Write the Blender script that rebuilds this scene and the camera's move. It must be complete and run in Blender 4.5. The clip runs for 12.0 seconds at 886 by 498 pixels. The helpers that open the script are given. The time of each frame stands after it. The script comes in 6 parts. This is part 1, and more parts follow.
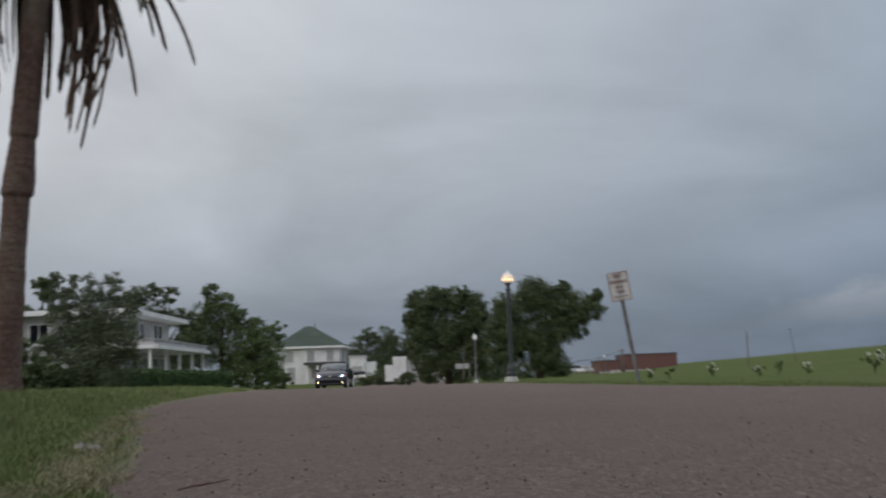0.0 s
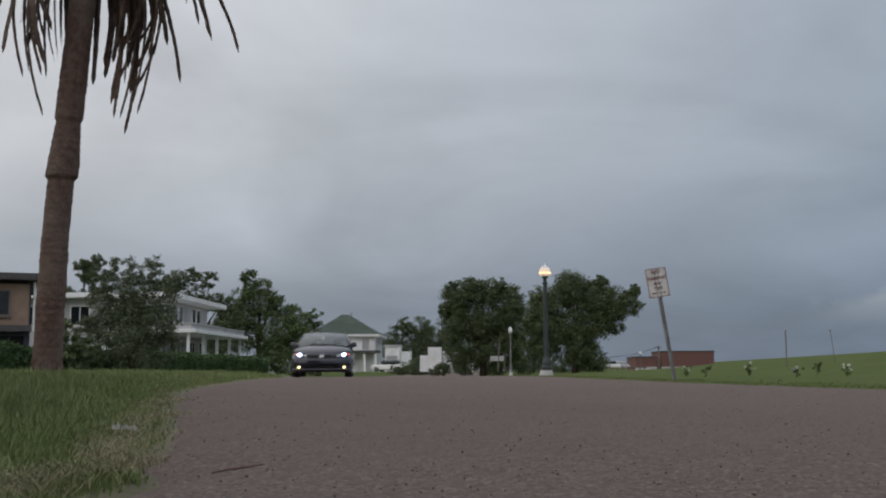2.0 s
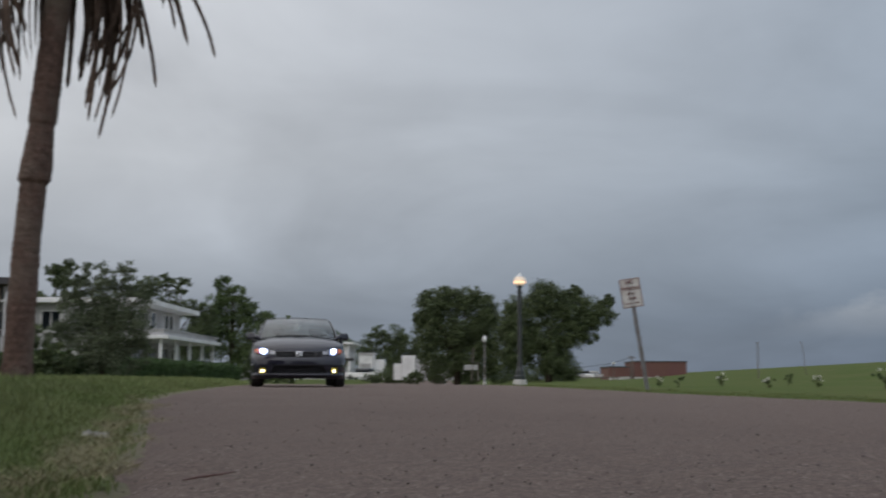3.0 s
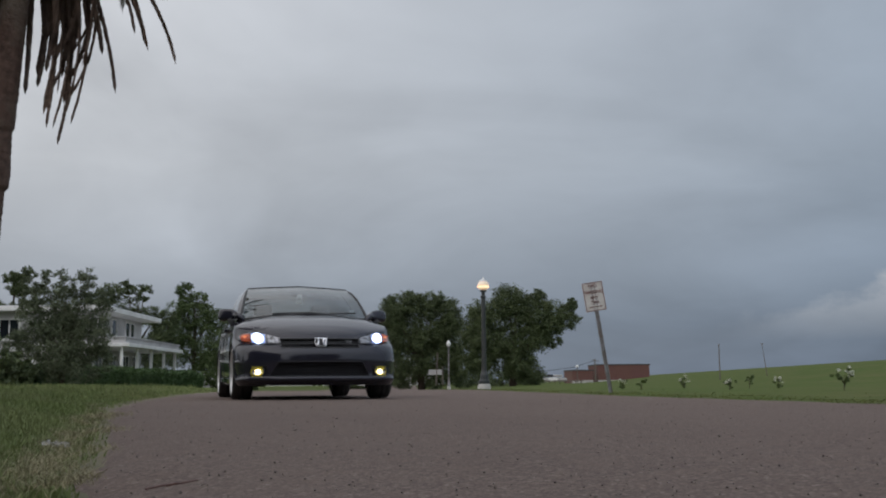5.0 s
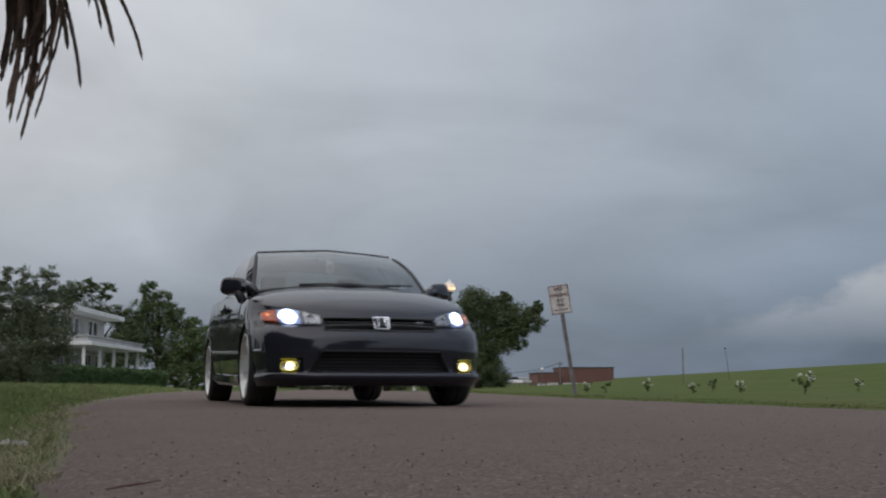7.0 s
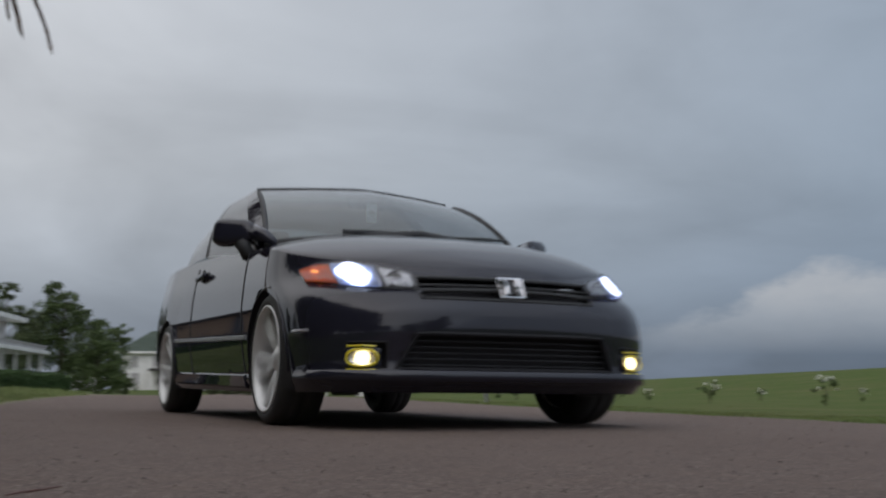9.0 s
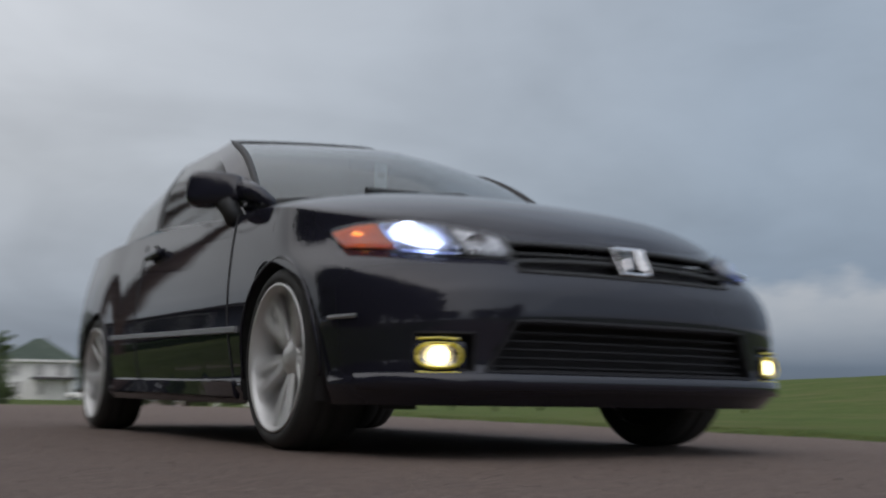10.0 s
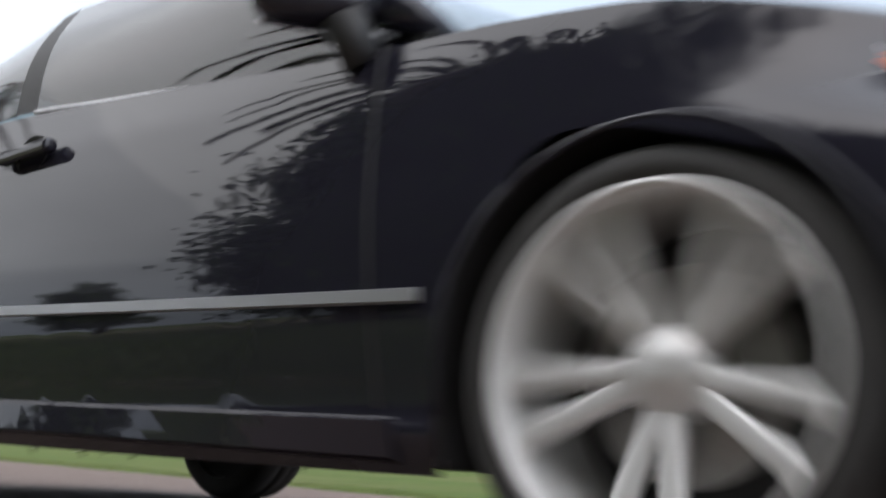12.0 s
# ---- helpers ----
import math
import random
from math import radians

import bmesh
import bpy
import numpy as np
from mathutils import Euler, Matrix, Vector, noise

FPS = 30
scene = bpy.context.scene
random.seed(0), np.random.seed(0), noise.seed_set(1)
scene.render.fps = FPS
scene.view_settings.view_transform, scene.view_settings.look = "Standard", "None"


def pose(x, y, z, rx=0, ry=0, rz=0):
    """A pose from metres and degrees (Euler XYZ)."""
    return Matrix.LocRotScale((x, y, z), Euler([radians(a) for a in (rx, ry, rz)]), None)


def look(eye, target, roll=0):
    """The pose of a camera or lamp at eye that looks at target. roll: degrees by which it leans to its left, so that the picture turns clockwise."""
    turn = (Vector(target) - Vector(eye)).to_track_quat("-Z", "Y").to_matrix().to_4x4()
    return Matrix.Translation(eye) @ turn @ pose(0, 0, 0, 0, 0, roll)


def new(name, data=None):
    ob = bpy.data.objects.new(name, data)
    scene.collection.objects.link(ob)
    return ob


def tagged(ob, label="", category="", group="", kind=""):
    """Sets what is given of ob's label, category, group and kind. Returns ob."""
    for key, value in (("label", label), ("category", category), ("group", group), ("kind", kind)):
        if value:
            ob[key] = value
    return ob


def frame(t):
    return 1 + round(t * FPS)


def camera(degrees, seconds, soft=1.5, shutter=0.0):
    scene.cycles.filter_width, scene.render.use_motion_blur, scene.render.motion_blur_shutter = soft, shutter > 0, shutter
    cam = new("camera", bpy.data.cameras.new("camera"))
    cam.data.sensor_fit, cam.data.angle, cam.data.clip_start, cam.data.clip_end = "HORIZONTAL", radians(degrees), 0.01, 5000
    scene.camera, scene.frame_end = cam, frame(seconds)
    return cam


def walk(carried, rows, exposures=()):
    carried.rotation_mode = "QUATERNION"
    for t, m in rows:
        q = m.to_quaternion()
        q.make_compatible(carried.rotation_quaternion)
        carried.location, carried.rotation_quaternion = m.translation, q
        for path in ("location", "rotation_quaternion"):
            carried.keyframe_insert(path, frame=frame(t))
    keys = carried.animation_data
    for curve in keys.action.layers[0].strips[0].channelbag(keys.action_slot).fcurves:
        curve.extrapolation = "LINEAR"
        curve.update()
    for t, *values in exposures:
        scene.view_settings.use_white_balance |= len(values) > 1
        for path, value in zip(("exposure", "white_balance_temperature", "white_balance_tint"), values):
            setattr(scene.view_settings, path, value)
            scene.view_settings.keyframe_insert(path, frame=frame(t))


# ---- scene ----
LENS, EYE = 45.41, 0.155
cam = camera(LENS, 12.0, soft=2.0, shutter=1.8)
# seconds, yaw, pitch, roll of the camera, which lies almost on the asphalt
PATH = [
    (0, 0.00, 6.96, 1.87),
    (0.5, 1.23, 7.18, 0.43),
    (1, 2.31, 6.67, -0.31),
    (1.5, 2.25, 6.40, 0.42),
    (2, 1.86, 6.53, 0.27),
    (2.5, 1.63, 6.81, 0.02),
    (3, 0.45, 6.98, -0.18),
    (3.3, -0.31, 7.11, 0.21),
    (3.5, -0.77, 7.24, 0.68),
    (3.7, -0.98, 7.25, 0.58),
    (5.3, -1.65, 7.24, 0.51),
    (5.5, -1.81, 7.28, 0.51),
    (6, -2.26, 7.30, 0.11),
    (6.5, -2.74, 7.30, -0.00),
    (8.5, -6.34, 7.53, -0.30),
    (9, -8.04, 7.66, -0.48),
    (9.5, -10.48, 7.88, -0.75),
    (10, -13.73, 8.29, -0.70),
    (10.5, -18.04, 8.74, -0.71),
    (11, -23.51, 9.52, -0.71),
    (11.5, -30.11, 10.44, -1.67),
    (11.8, -33.26, 11.28, -3.39),
    (12, -35.01, 11.82, -3.31),
]
walk(cam, [(t, pose(0, 0, EYE, 90 + p, r, y)) for t, y, p, r in PATH],
     exposures=[(0, 0.0), (9.0, 0.0), (10.0, 0.09), (10.5, 0.23), (11.0, 0.46), (11.5, 0.78), (12.0, 1.27)])
# seconds, place of the middle of the front axle on the road, heading of the car
DRIVE = [
    (0, -5.910, 56.678, 178.87),
    (0.5, -5.827, 49.486, 180.90),
    (1, -5.548, 42.898, 182.58),
    (1.5, -5.113, 36.923, 184.23),
    (2, -4.485, 30.702, 185.90),
    (2.5, -3.793, 25.621, 187.67),
    (3, -2.850, 19.749, 189.28),
    (3.3, -2.346, 16.992, 190.26),
    (3.5, -1.975, 15.193, 190.90),
    (3.7, -1.773, 14.254, 191.47),
    (5.3, -1.024, 11.298, 193.52),
    (5.5, -0.924, 10.946, 193.67),
    (6.5, -0.427, 9.093, 194.46),
    (8.5, 0.487, 5.846, 195.69),
    (9, 0.700, 5.082, 195.98),
    (9.5, 0.907, 4.400, 196.21),
    (10, 1.106, 3.693, 196.44),
    (10.5, 1.292, 3.045, 196.42),
    (11, 1.454, 2.394, 196.16),
    (11.5, 1.635, 1.773, 195.96),
    (11.8, 1.731, 1.377, 195.83),
    (12, 1.767, 1.157, 195.54),
]

# ---- sky and light ----
world = bpy.data.worlds.new("overcast_sky")
scene.world = world
world.use_nodes = True


class Graph:
    """Short way to write node trees."""

    def __init__(self, tree):
        self.tree, self.n, self.l = tree, tree.nodes, tree.links

    def put(self, socket, value):
        if isinstance(value, bpy.types.NodeSocket):
            self.l.new(value, socket)
        elif isinstance(value, (tuple, list)) and len(value) == 3 and socket.type == "RGBA":
            socket.default_value = (*value, 1)
        else:
            socket.default_value = value

    def node(self, kind, out=0, **ins):
        return self.feed(self.n.new(kind), **ins).outputs[out]

    def feed(self, nd, **ins):
        for k, v in ins.items():
            key = int(k[1:]) if k[0] == "i" and k[1:].isdigit() else k.replace("_", " ")
            self.put(nd.inputs[key], v)
        return nd

    def math(self, op, a, b=0.0, clamp=False):
        nd = self.n.new("ShaderNodeMath")
        nd.operation, nd.use_clamp = op, clamp
        return self.feed(nd, i0=a, i1=b).outputs[0]

    def mix(self, f, a, b, mode="MIX"):
        nd = self.n.new("ShaderNodeMix")
        nd.data_type, nd.blend_type = "RGBA", mode
        return self.feed(nd, i0=f, i6=a, i7=b).outputs[2]

    def noise(self, vec, scale, detail=4.0, rough=0.55, warp=0.0):
        return self.node("ShaderNodeTexNoise", 0, Vector=vec, Scale=scale, Detail=detail, Roughness=rough, Distortion=warp)

    def ramp(self, f, *stops):
        nd = self.n.new("ShaderNodeValToRGB")
        el = nd.color_ramp.elements
        while len(el) < len(stops):
            el.new(0.5)
        for e, (p, c) in zip(el, stops):
            e.position = p
            e.color = (*c, 1) if isinstance(c, tuple) else (c, c, c, 1)
        self.put(nd.inputs[0], f)
        return nd.outputs[0]


def make_sky():
    g = Graph(world.node_tree)
    bg = g.n["Background"]
    way = g.node("ShaderNodeTexCoord", 0)
    sep = g.n.new("ShaderNodeSeparateXYZ")
    g.put(sep.inputs[0], way)
    x, y, z = sep.outputs
    # the clouds lie on a flat ceiling far overhead
    up = g.math("ADD", g.math("MAXIMUM", z, 0.0), 0.34)
    flat = g.node("ShaderNodeCombineXYZ", 0, X=g.math("DIVIDE", x, up), Y=g.math("DIVIDE", y, up), Z=0.0)
    big = g.noise(flat, 1.5, 5, 0.48, 0.9)
    fine = g.noise(flat, 5.0, 6, 0.55, 0.6)
    base = g.ramp(z, (0.0, (0.165, 0.20, 0.245)), (0.055, (0.185, 0.22, 0.262)), (0.11, (0.285, 0.325, 0.365)), (0.2, (0.385, 0.425, 0.455)), (0.36, (0.46, 0.50, 0.53)), (0.7, (0.68, 0.73, 0.78)), (1.0, (0.72, 0.77, 0.82)))
    # brighter and greyer on the side of the veiled sun, bluer away from it
    side = g.math("ADD", g.math("MULTIPLY", x, -1.05), 0.52, True)
    base = g.mix(side, g.mix(1.0, base, (0.745, 0.81, 0.92), "MULTIPLY"), g.mix(1.0, base, (1.46, 1.36, 1.325), "MULTIPLY"))
    tone = g.math("ADD", g.math("MULTIPLY", big, 0.72), g.math("MULTIPLY", fine, 0.16))
    tone = g.math("ADD", tone, 0.555)
    clouds = g.mix(1.0, base, g.node("ShaderNodeCombineColor", 0, i0=tone, i1=tone, i2=tone), "MULTIPLY")
    # the sky is brightest behind the camera
    back = g.math("ADD", g.math("MULTIPLY", y, -1.1), 0.15, True)
    clouds = g.mix(back, clouds, g.mix(1.0, clouds, (1.75, 1.68, 1.65), "MULTIPLY"))
    # pale bank of cumulus low over the levee
    az = g.math("ARCTAN2", x, y)
    edge = g.noise(g.node("ShaderNodeCombineXYZ", 0, X=g.math("MULTIPLY", az, 9.0), Y=g.math("MULTIPLY", z, 14.0), Z=0.0), 1.3, 6, 0.6)
    top = g.math("ADD", g.math("MULTIPLY", g.math("SUBTRACT", az, 0.33), 0.34), g.math("MULTIPLY", g.math("SUBTRACT", edge, 0.5), 0.075))
    top = g.math("MINIMUM", g.math("ADD", top, 0.066), g.math("ADD", 0.118, g.math("MULTIPLY", g.math("SUBTRACT", edge, 0.5), 0.06)))
    inside = g.math("MULTIPLY", g.math("SUBTRACT", top, z), 60.0, True)
    thick = g.math("MULTIPLY", g.math("SUBTRACT", z, 0.035), 18.0, True)
    puffs = g.math("ADD", g.math("MULTIPLY", edge, 0.9), 0.35, True)
    side_on = g.math("MULTIPLY", g.math("SUBTRACT", az, 0.26), 9.0, True)
    clouds = g.mix(g.math("MULTIPLY", g.math("MULTIPLY", g.math("MULTIPLY", inside, thick), puffs), side_on), clouds, (0.425, 0.445, 0.48))
    clear = g.n.new("ShaderNodeTexSky")
    clear.sky_type, clear.sun_disc = "NISHITA", False
    clear.sun_elevation, clear.sun_rotation = radians(52), radians(-115)
    sky = g.mix(1.0, clear.outputs[0], (0.08, 0.08, 0.08), "MULTIPLY")
    g.put(bg.inputs[0], g.mix(0.05, clouds, sky))
    bg.inputs[1].default_value = 1.0


make_sky()
sun = new("sun", bpy.data.lights.new("sun", "SUN"))
sun.data.energy, sun.data.angle, sun.data.color = 0.35, radians(150), (1.0, 0.96, 0.91)
sun.matrix_basis = look((-24, -26, 42), (0, 0, 0))


# ---- materials ----
def surface(name, c1, c2, scale=3.0, rough=0.8, bump=0.2, bscale=40.0, metal=0.0, coat=0.0, c3=None, s3=0.6, spread=0.0, dist=0.01, spec=0.5):
    """A solid material: two colours mixed by fine noise, a third in large stains, relief, and a spread of tone from piece to piece."""
    m = bpy.data.materials.new(name)
    m.use_nodes = True
    g = Graph(m.node_tree)
    b = g.n["Principled BSDF"]
    at = g.node("ShaderNodeTexCoord", 3)
    fine = g.noise(at, scale, 5, 0.6)
    col = g.mix(g.ramp(fine, (0.3, 0.0), (0.7, 1.0)), c1, c2)
    if c3:
        col = g.mix(g.ramp(g.noise(at, s3, 4, 0.6), (0.45, 0.0), (0.7, 1.0)), col, c3)
    if spread:
        rnd = g.node("ShaderNodeObjectInfo", 5)
        isl = g.node("ShaderNodeNewGeometry", 8)
        k = g.math("ADD", 1 - spread / 2, g.math("MULTIPLY", g.math("FRACT", g.math("ADD", rnd, isl)), spread))
        col = g.mix(1.0, col, g.node("ShaderNodeCombineColor", 0, i0=k, i1=k, i2=k), "MULTIPLY")
    g.put(b.inputs["Base Color"], col)
    g.put(b.inputs["Roughness"], g.math("ADD", rough - 0.06, g.math("MULTIPLY", fine, 0.12)))
    b.inputs["Metallic"].default_value = metal
    b.inputs["Coat Weight"].default_value = coat
    b.inputs["Coat Roughness"].default_value = 0.03
    b.inputs["Coat IOR"].default_value = 1.53
    b.inputs["Specular IOR Level"].default_value = spec
    if bump:
        h = g.noise(at, bscale, 4, 0.6)
        g.put(b.inputs["Normal"], g.node("ShaderNodeBump", 0, Strength=bump, Distance=dist, Height=h))
    return m


def glow(name, col, power):
    m = bpy.data.materials.new(name)
    m.use_nodes = True
    b = m.node_tree.nodes["Principled BSDF"]
    b.inputs["Base Color"].default_value = (*[min(c, 0.9) for c in col], 1)
    b.inputs["Emission Color"].default_value = (*col, 1)
    b.inputs["Emission Strength"].default_value = power
    return m


def glass(name, tint, rough=0.01, ior=1.45):
    m = bpy.data.materials.new(name)
    m.use_nodes = True
    b = m.node_tree.nodes["Principled BSDF"]
    b.inputs["Base Color"].default_value = (*tint, 1)
    b.inputs["Roughness"].default_value = rough
    b.inputs["IOR"].default_value = ior
    b.inputs["Transmission Weight"].default_value = 1.0
    return m


def asphalt_material():
    m = bpy.data.materials.new("worn_asphalt")
    m.use_nodes = True
    g = Graph(m.node_tree)
    b = g.n["Principled BSDF"]
    at = g.node("ShaderNodeTexCoord", 3)
    cell = g.n.new("ShaderNodeTexVoronoi")
    g.put(cell.inputs["Vector"], at)
    cell.inputs["Scale"].default_value = 190.0
    stone = g.node("ShaderNodeSeparateColor", 0, i0=cell.outputs["Color"])
    col = g.ramp(stone, (0.0, (0.072, 0.052, 0.044)), (0.5, (0.136, 0.101, 0.085)), (0.80, (0.180, 0.137, 0.116)), (0.92, (0.23, 0.18, 0.155)), (1.0, (0.33, 0.275, 0.24)))
    col = g.mix(g.ramp(g.noise(at, 38.0, 3, 0.6), (0.35, 0.0), (0.7, 0.5)), col, (0.118, 0.085, 0.071))
    col = g.mix(g.ramp(g.noise(at, 0.35, 5, 0.6), (0.35, 0.0), (0.7, 1.0)), col, g.mix(1.0, col, (0.82, 0.80, 0.79), "MULTIPLY"))
    col = g.mix(g.ramp(g.noise(at, 7.0, 6, 0.7), (0.45, 0.0), (0.75, 0.5)), col, (0.15, 0.106, 0.085))
    g.put(b.inputs["Base Color"], col)
    b.inputs["Roughness"].default_value = 0.9
    b.inputs["Specular IOR Level"].default_value = 0.25
    hgt = g.math("ADD", g.math("MULTIPLY", cell.outputs["Distance"], -0.6), g.noise(at, 260, 3, 0.6))
    g.put(b.inputs["Normal"], g.node("ShaderNodeBump", 0, Strength=0.38, Distance=0.004, Height=hgt))
    return m


ASPHALT = asphalt_material()
SOIL = surface("verge_soil", (0.135, 0.120, 0.066), (0.092, 0.088, 0.046), 7, 0.95, 0.5, 30, c3=(0.15, 0.115, 0.075), s3=0.9)
LAWN = surface("mown_grass", (0.082, 0.112, 0.026), (0.048, 0.076, 0.016), 2.2, 0.95, 0.6, 18, c3=(0.105, 0.105, 0.040), s3=0.30, spec=0.1)
BLADE = surface("grass_blade", (0.190, 0.235, 0.085), (0.125, 0.165, 0.055), 1.2, 0.7, 0, spread=0.45, c3=(0.19, 0.205, 0.09), s3=0.8, spec=0.2)
LEVEE_BLADE = surface("mown_blade", (0.150, 0.165, 0.062), (0.115, 0.135, 0.048), 1.2, 0.7, 0, spread=0.4, spec=0.1)
STRAW = surface("dry_straw", (0.33, 0.29, 0.165), (0.16, 0.145, 0.075), 9, 0.8, 0, spread=0.7)
LEAF = surface("tree_leaf", (0.094, 0.120, 0.050), (0.053, 0.072, 0.031), 0.8, 0.65, 0, spread=0.9, spec=0.3)
LEAF_LIGHT = surface("light_leaf", (0.095, 0.132, 0.046), (0.056, 0.084, 0.029), 0.8, 0.65, 0, spread=0.8, spec=0.3)
LEAF_GREY = surface("dusty_leaf", (0.120, 0.142, 0.080), (0.074, 0.092, 0.052), 0.8, 0.7, 0, spread=0.8, spec=0.3)
HEDGE = surface("hedge_leaf", (0.063, 0.109, 0.034), (0.036, 0.067, 0.020), 1.0, 0.65, 0, spread=0.8, spec=0.3)
BARK = surface("bark", (0.075, 0.055, 0.04), (0.04, 0.03, 0.022), 8, 0.95, 0.8, 25, dist=0.03)
PALM_BARK = surface("palm_bark", (0.140, 0.084, 0.064), (0.066, 0.040, 0.031), 9, 0.95, 0.9, 16, c3=(0.15, 0.115, 0.09), s3=1.4, dist=0.04)
FROND_DRY = surface("dry_frond", (0.160, 0.105, 0.078), (0.075, 0.050, 0.038), 2.0, 0.8, 0, spread=0.7)
FROND_GREEN = surface("green_frond", (0.085, 0.088, 0.052), (0.05, 0.054, 0.032), 2.0, 0.7, 0, spread=0.7)
BLOOM = surface("white_bloom", (0.75, 0.74, 0.68), (0.55, 0.56, 0.48), 9, 0.7, 0, spread=0.3)
STUCCO = surface("white_stucco", (0.52, 0.51, 0.51), (0.44, 0.43, 0.425), 2, 0.85, 0.2, 30, c3=(0.33, 0.32, 0.31), s3=0.35)
WHITE = surface("white_paint", (0.80, 0.79, 0.77), (0.72, 0.71, 0.69), 3, 0.6, 0.1, 30, c3=(0.62, 0.61, 0.58), s3=0.6)
GREYWALL = surface("grey_siding", (0.40, 0.39, 0.38), (0.33, 0.32, 0.31), 2, 0.8, 0.2, 20)
BLUEWALL = surface("slate_blue_boards", (0.075, 0.088, 0.115), (0.055, 0.064, 0.085), 3, 0.7, 0.2, 30)
TANWALL = surface("tan_stucco", (0.25, 0.175, 0.125), (0.20, 0.14, 0.10), 3, 0.85, 0.2, 30)
DARKROOF = surface("dark_fascia", (0.075, 0.068, 0.068), (0.05, 0.046, 0.046), 4, 0.8, 0.2, 20)
GREENROOF = surface("green_shingles", (0.042, 0.062, 0.044), (0.028, 0.043, 0.030), 5, 0.85, 0.5, 14, c3=(0.06, 0.08, 0.06), s3=0.4)
BRICK = surface("red_brick", (0.170, 0.083, 0.066), (0.125, 0.062, 0.050), 6, 0.9, 0.3, 25, c3=(0.14, 0.065, 0.06), s3=0.3)
CONCRETE = surface("pale_concrete", (0.52, 0.51, 0.48), (0.42, 0.41, 0.385), 6, 0.9, 0.3, 40, c3=(0.34, 0.33, 0.30), s3=1.0)
IRON = surface("dark_green_iron", (0.030, 0.036, 0.036), (0.02, 0.024, 0.024), 12, 0.5, 0.2, 60, c3=(0.05, 0.05, 0.048), s3=3)
GALV = surface("galvanised_steel", (0.33, 0.33, 0.34), (0.22, 0.21, 0.21), 20, 0.55, 0.2, 80, metal=0.7, c3=(0.16, 0.11, 0.085), s3=4)
WEATHERED = surface("weathered_wood", (0.16, 0.135, 0.115), (0.10, 0.085, 0.07), 10, 0.9, 0.4, 40)
SIGNWHITE = surface("sign_white", (0.66, 0.63, 0.60), (0.58, 0.54, 0.50), 12, 0.5, 0.05, 60, c3=(0.48, 0.42, 0.38), s3=5)
SIGNRED = surface("sign_red", (0.17, 0.045, 0.04), (0.12, 0.035, 0.03), 20, 0.5, 0)
PANE = surface("window_pane", (0.02, 0.024, 0.028), (0.012, 0.014, 0.018), 1.0, 0.06, 0)
GLOBE = glow("lamp_globe_lit", (1.0, 0.76, 0.58), 0.22)
BULB = glow("lamp_bulb_lit", (1.0, 0.62, 0.36), 1.5)
GLOBE_OFF = surface("lamp_globe_milky", (0.75, 0.75, 0.73), (0.68, 0.68, 0.66), 5, 0.4, 0)
LITTER = surface("white_paper", (0.44, 0.43, 0.41), (0.28, 0.27, 0.25), 30, 0.8, 0.3, 60)
TWIG = surface("reddish_twig", (0.13, 0.06, 0.048), (0.08, 0.04, 0.034), 40, 0.8, 0.3, 90)
PEBBLE = surface("road_pebble", (0.24, 0.20, 0.175), (0.095, 0.078, 0.068), 30, 0.9, 0, spread=0.9)
# the car
PAINT = surface("black_pearl_paint", (0.0185, 0.0182, 0.0275), (0.0210, 0.0205, 0.0310), 3, 0.55, 0.0, coat=1.0, spec=0.0)
PLASTIC = surface("black_plastic", (0.028, 0.028, 0.029), (0.036, 0.036, 0.037), 30, 0.6, 0.1, 200)
RUBBER = surface("tyre_rubber", (0.030, 0.030, 0.030), (0.042, 0.041, 0.039), 15, 0.75, 0.15, 120)
ALLOY = surface("silver_alloy", (0.76, 0.76, 0.75), (0.66, 0.66, 0.655), 8, 0.42, 0.0, metal=0.45)
CHROME = surface("chrome", (0.82, 0.82, 0.83), (0.74, 0.74, 0.76), 5, 0.12, 0.0, metal=1.0)
SATIN = surface("satin_trim", (0.52, 0.53, 0.55), (0.46, 0.47, 0.49), 5, 0.35, 0.0, metal=0.6)
DISC = surface("brake_steel", (0.42, 0.41, 0.39), (0.30, 0.29, 0.28), 10, 0.5, 0.1, 80, metal=0.8)
AMBER = surface("amber_reflector", (0.80, 0.13, 0.015), (0.50, 0.06, 0.008), 25, 0.3, 0.3, 50)
AMBER_LIT = glow("amber_bulb", (1.0, 0.30, 0.05), 1.6)
GRILLE = surface("grille_black", (0.019, 0.0185, 0.021), (0.024, 0.023, 0.026), 30, 0.7, 0.1, 200, spec=0.25)
BOWL = surface("lamp_bowl", (0.58, 0.58, 0.60), (0.30, 0.30, 0.32), 22, 0.28, 0.5, 45, metal=1.0)
# the blue in this metal stands in for xenon light on the facets
LAMP_BLUE = surface("lamp_facets", (0.66, 0.71, 0.88), (0.42, 0.46, 0.62), 30, 0.22, 0.8, 60, metal=1.0)


XENON = glow("headlight_beam", (0.62, 0.72, 1.0), 9.0)
# weak emission that paints the beam's blue halo, not a second lamp
XENON_RIM = glow("headlight_halo", (0.46, 0.58, 1.0), 0.7)
SHADE_FIN = surface("lamp_flute", (0.20, 0.20, 0.21), (0.14, 0.14, 0.15), 30, 0.35, 0.0)
YELLOW = glow("yellow_fog_beam", (1.0, 0.82, 0.38), 6.0)
FOGRING = surface("yellow_fog_lens", (0.80, 0.68, 0.05), (0.62, 0.50, 0.03), 20, 0.12, 0.2, 60, coat=1.0)
LENS_CLEAR = glass("clear_lens", (0.97, 0.98, 1.0))
TINT = glass("tinted_glass", (0.31, 0.37, 0.38), ior=1.72)
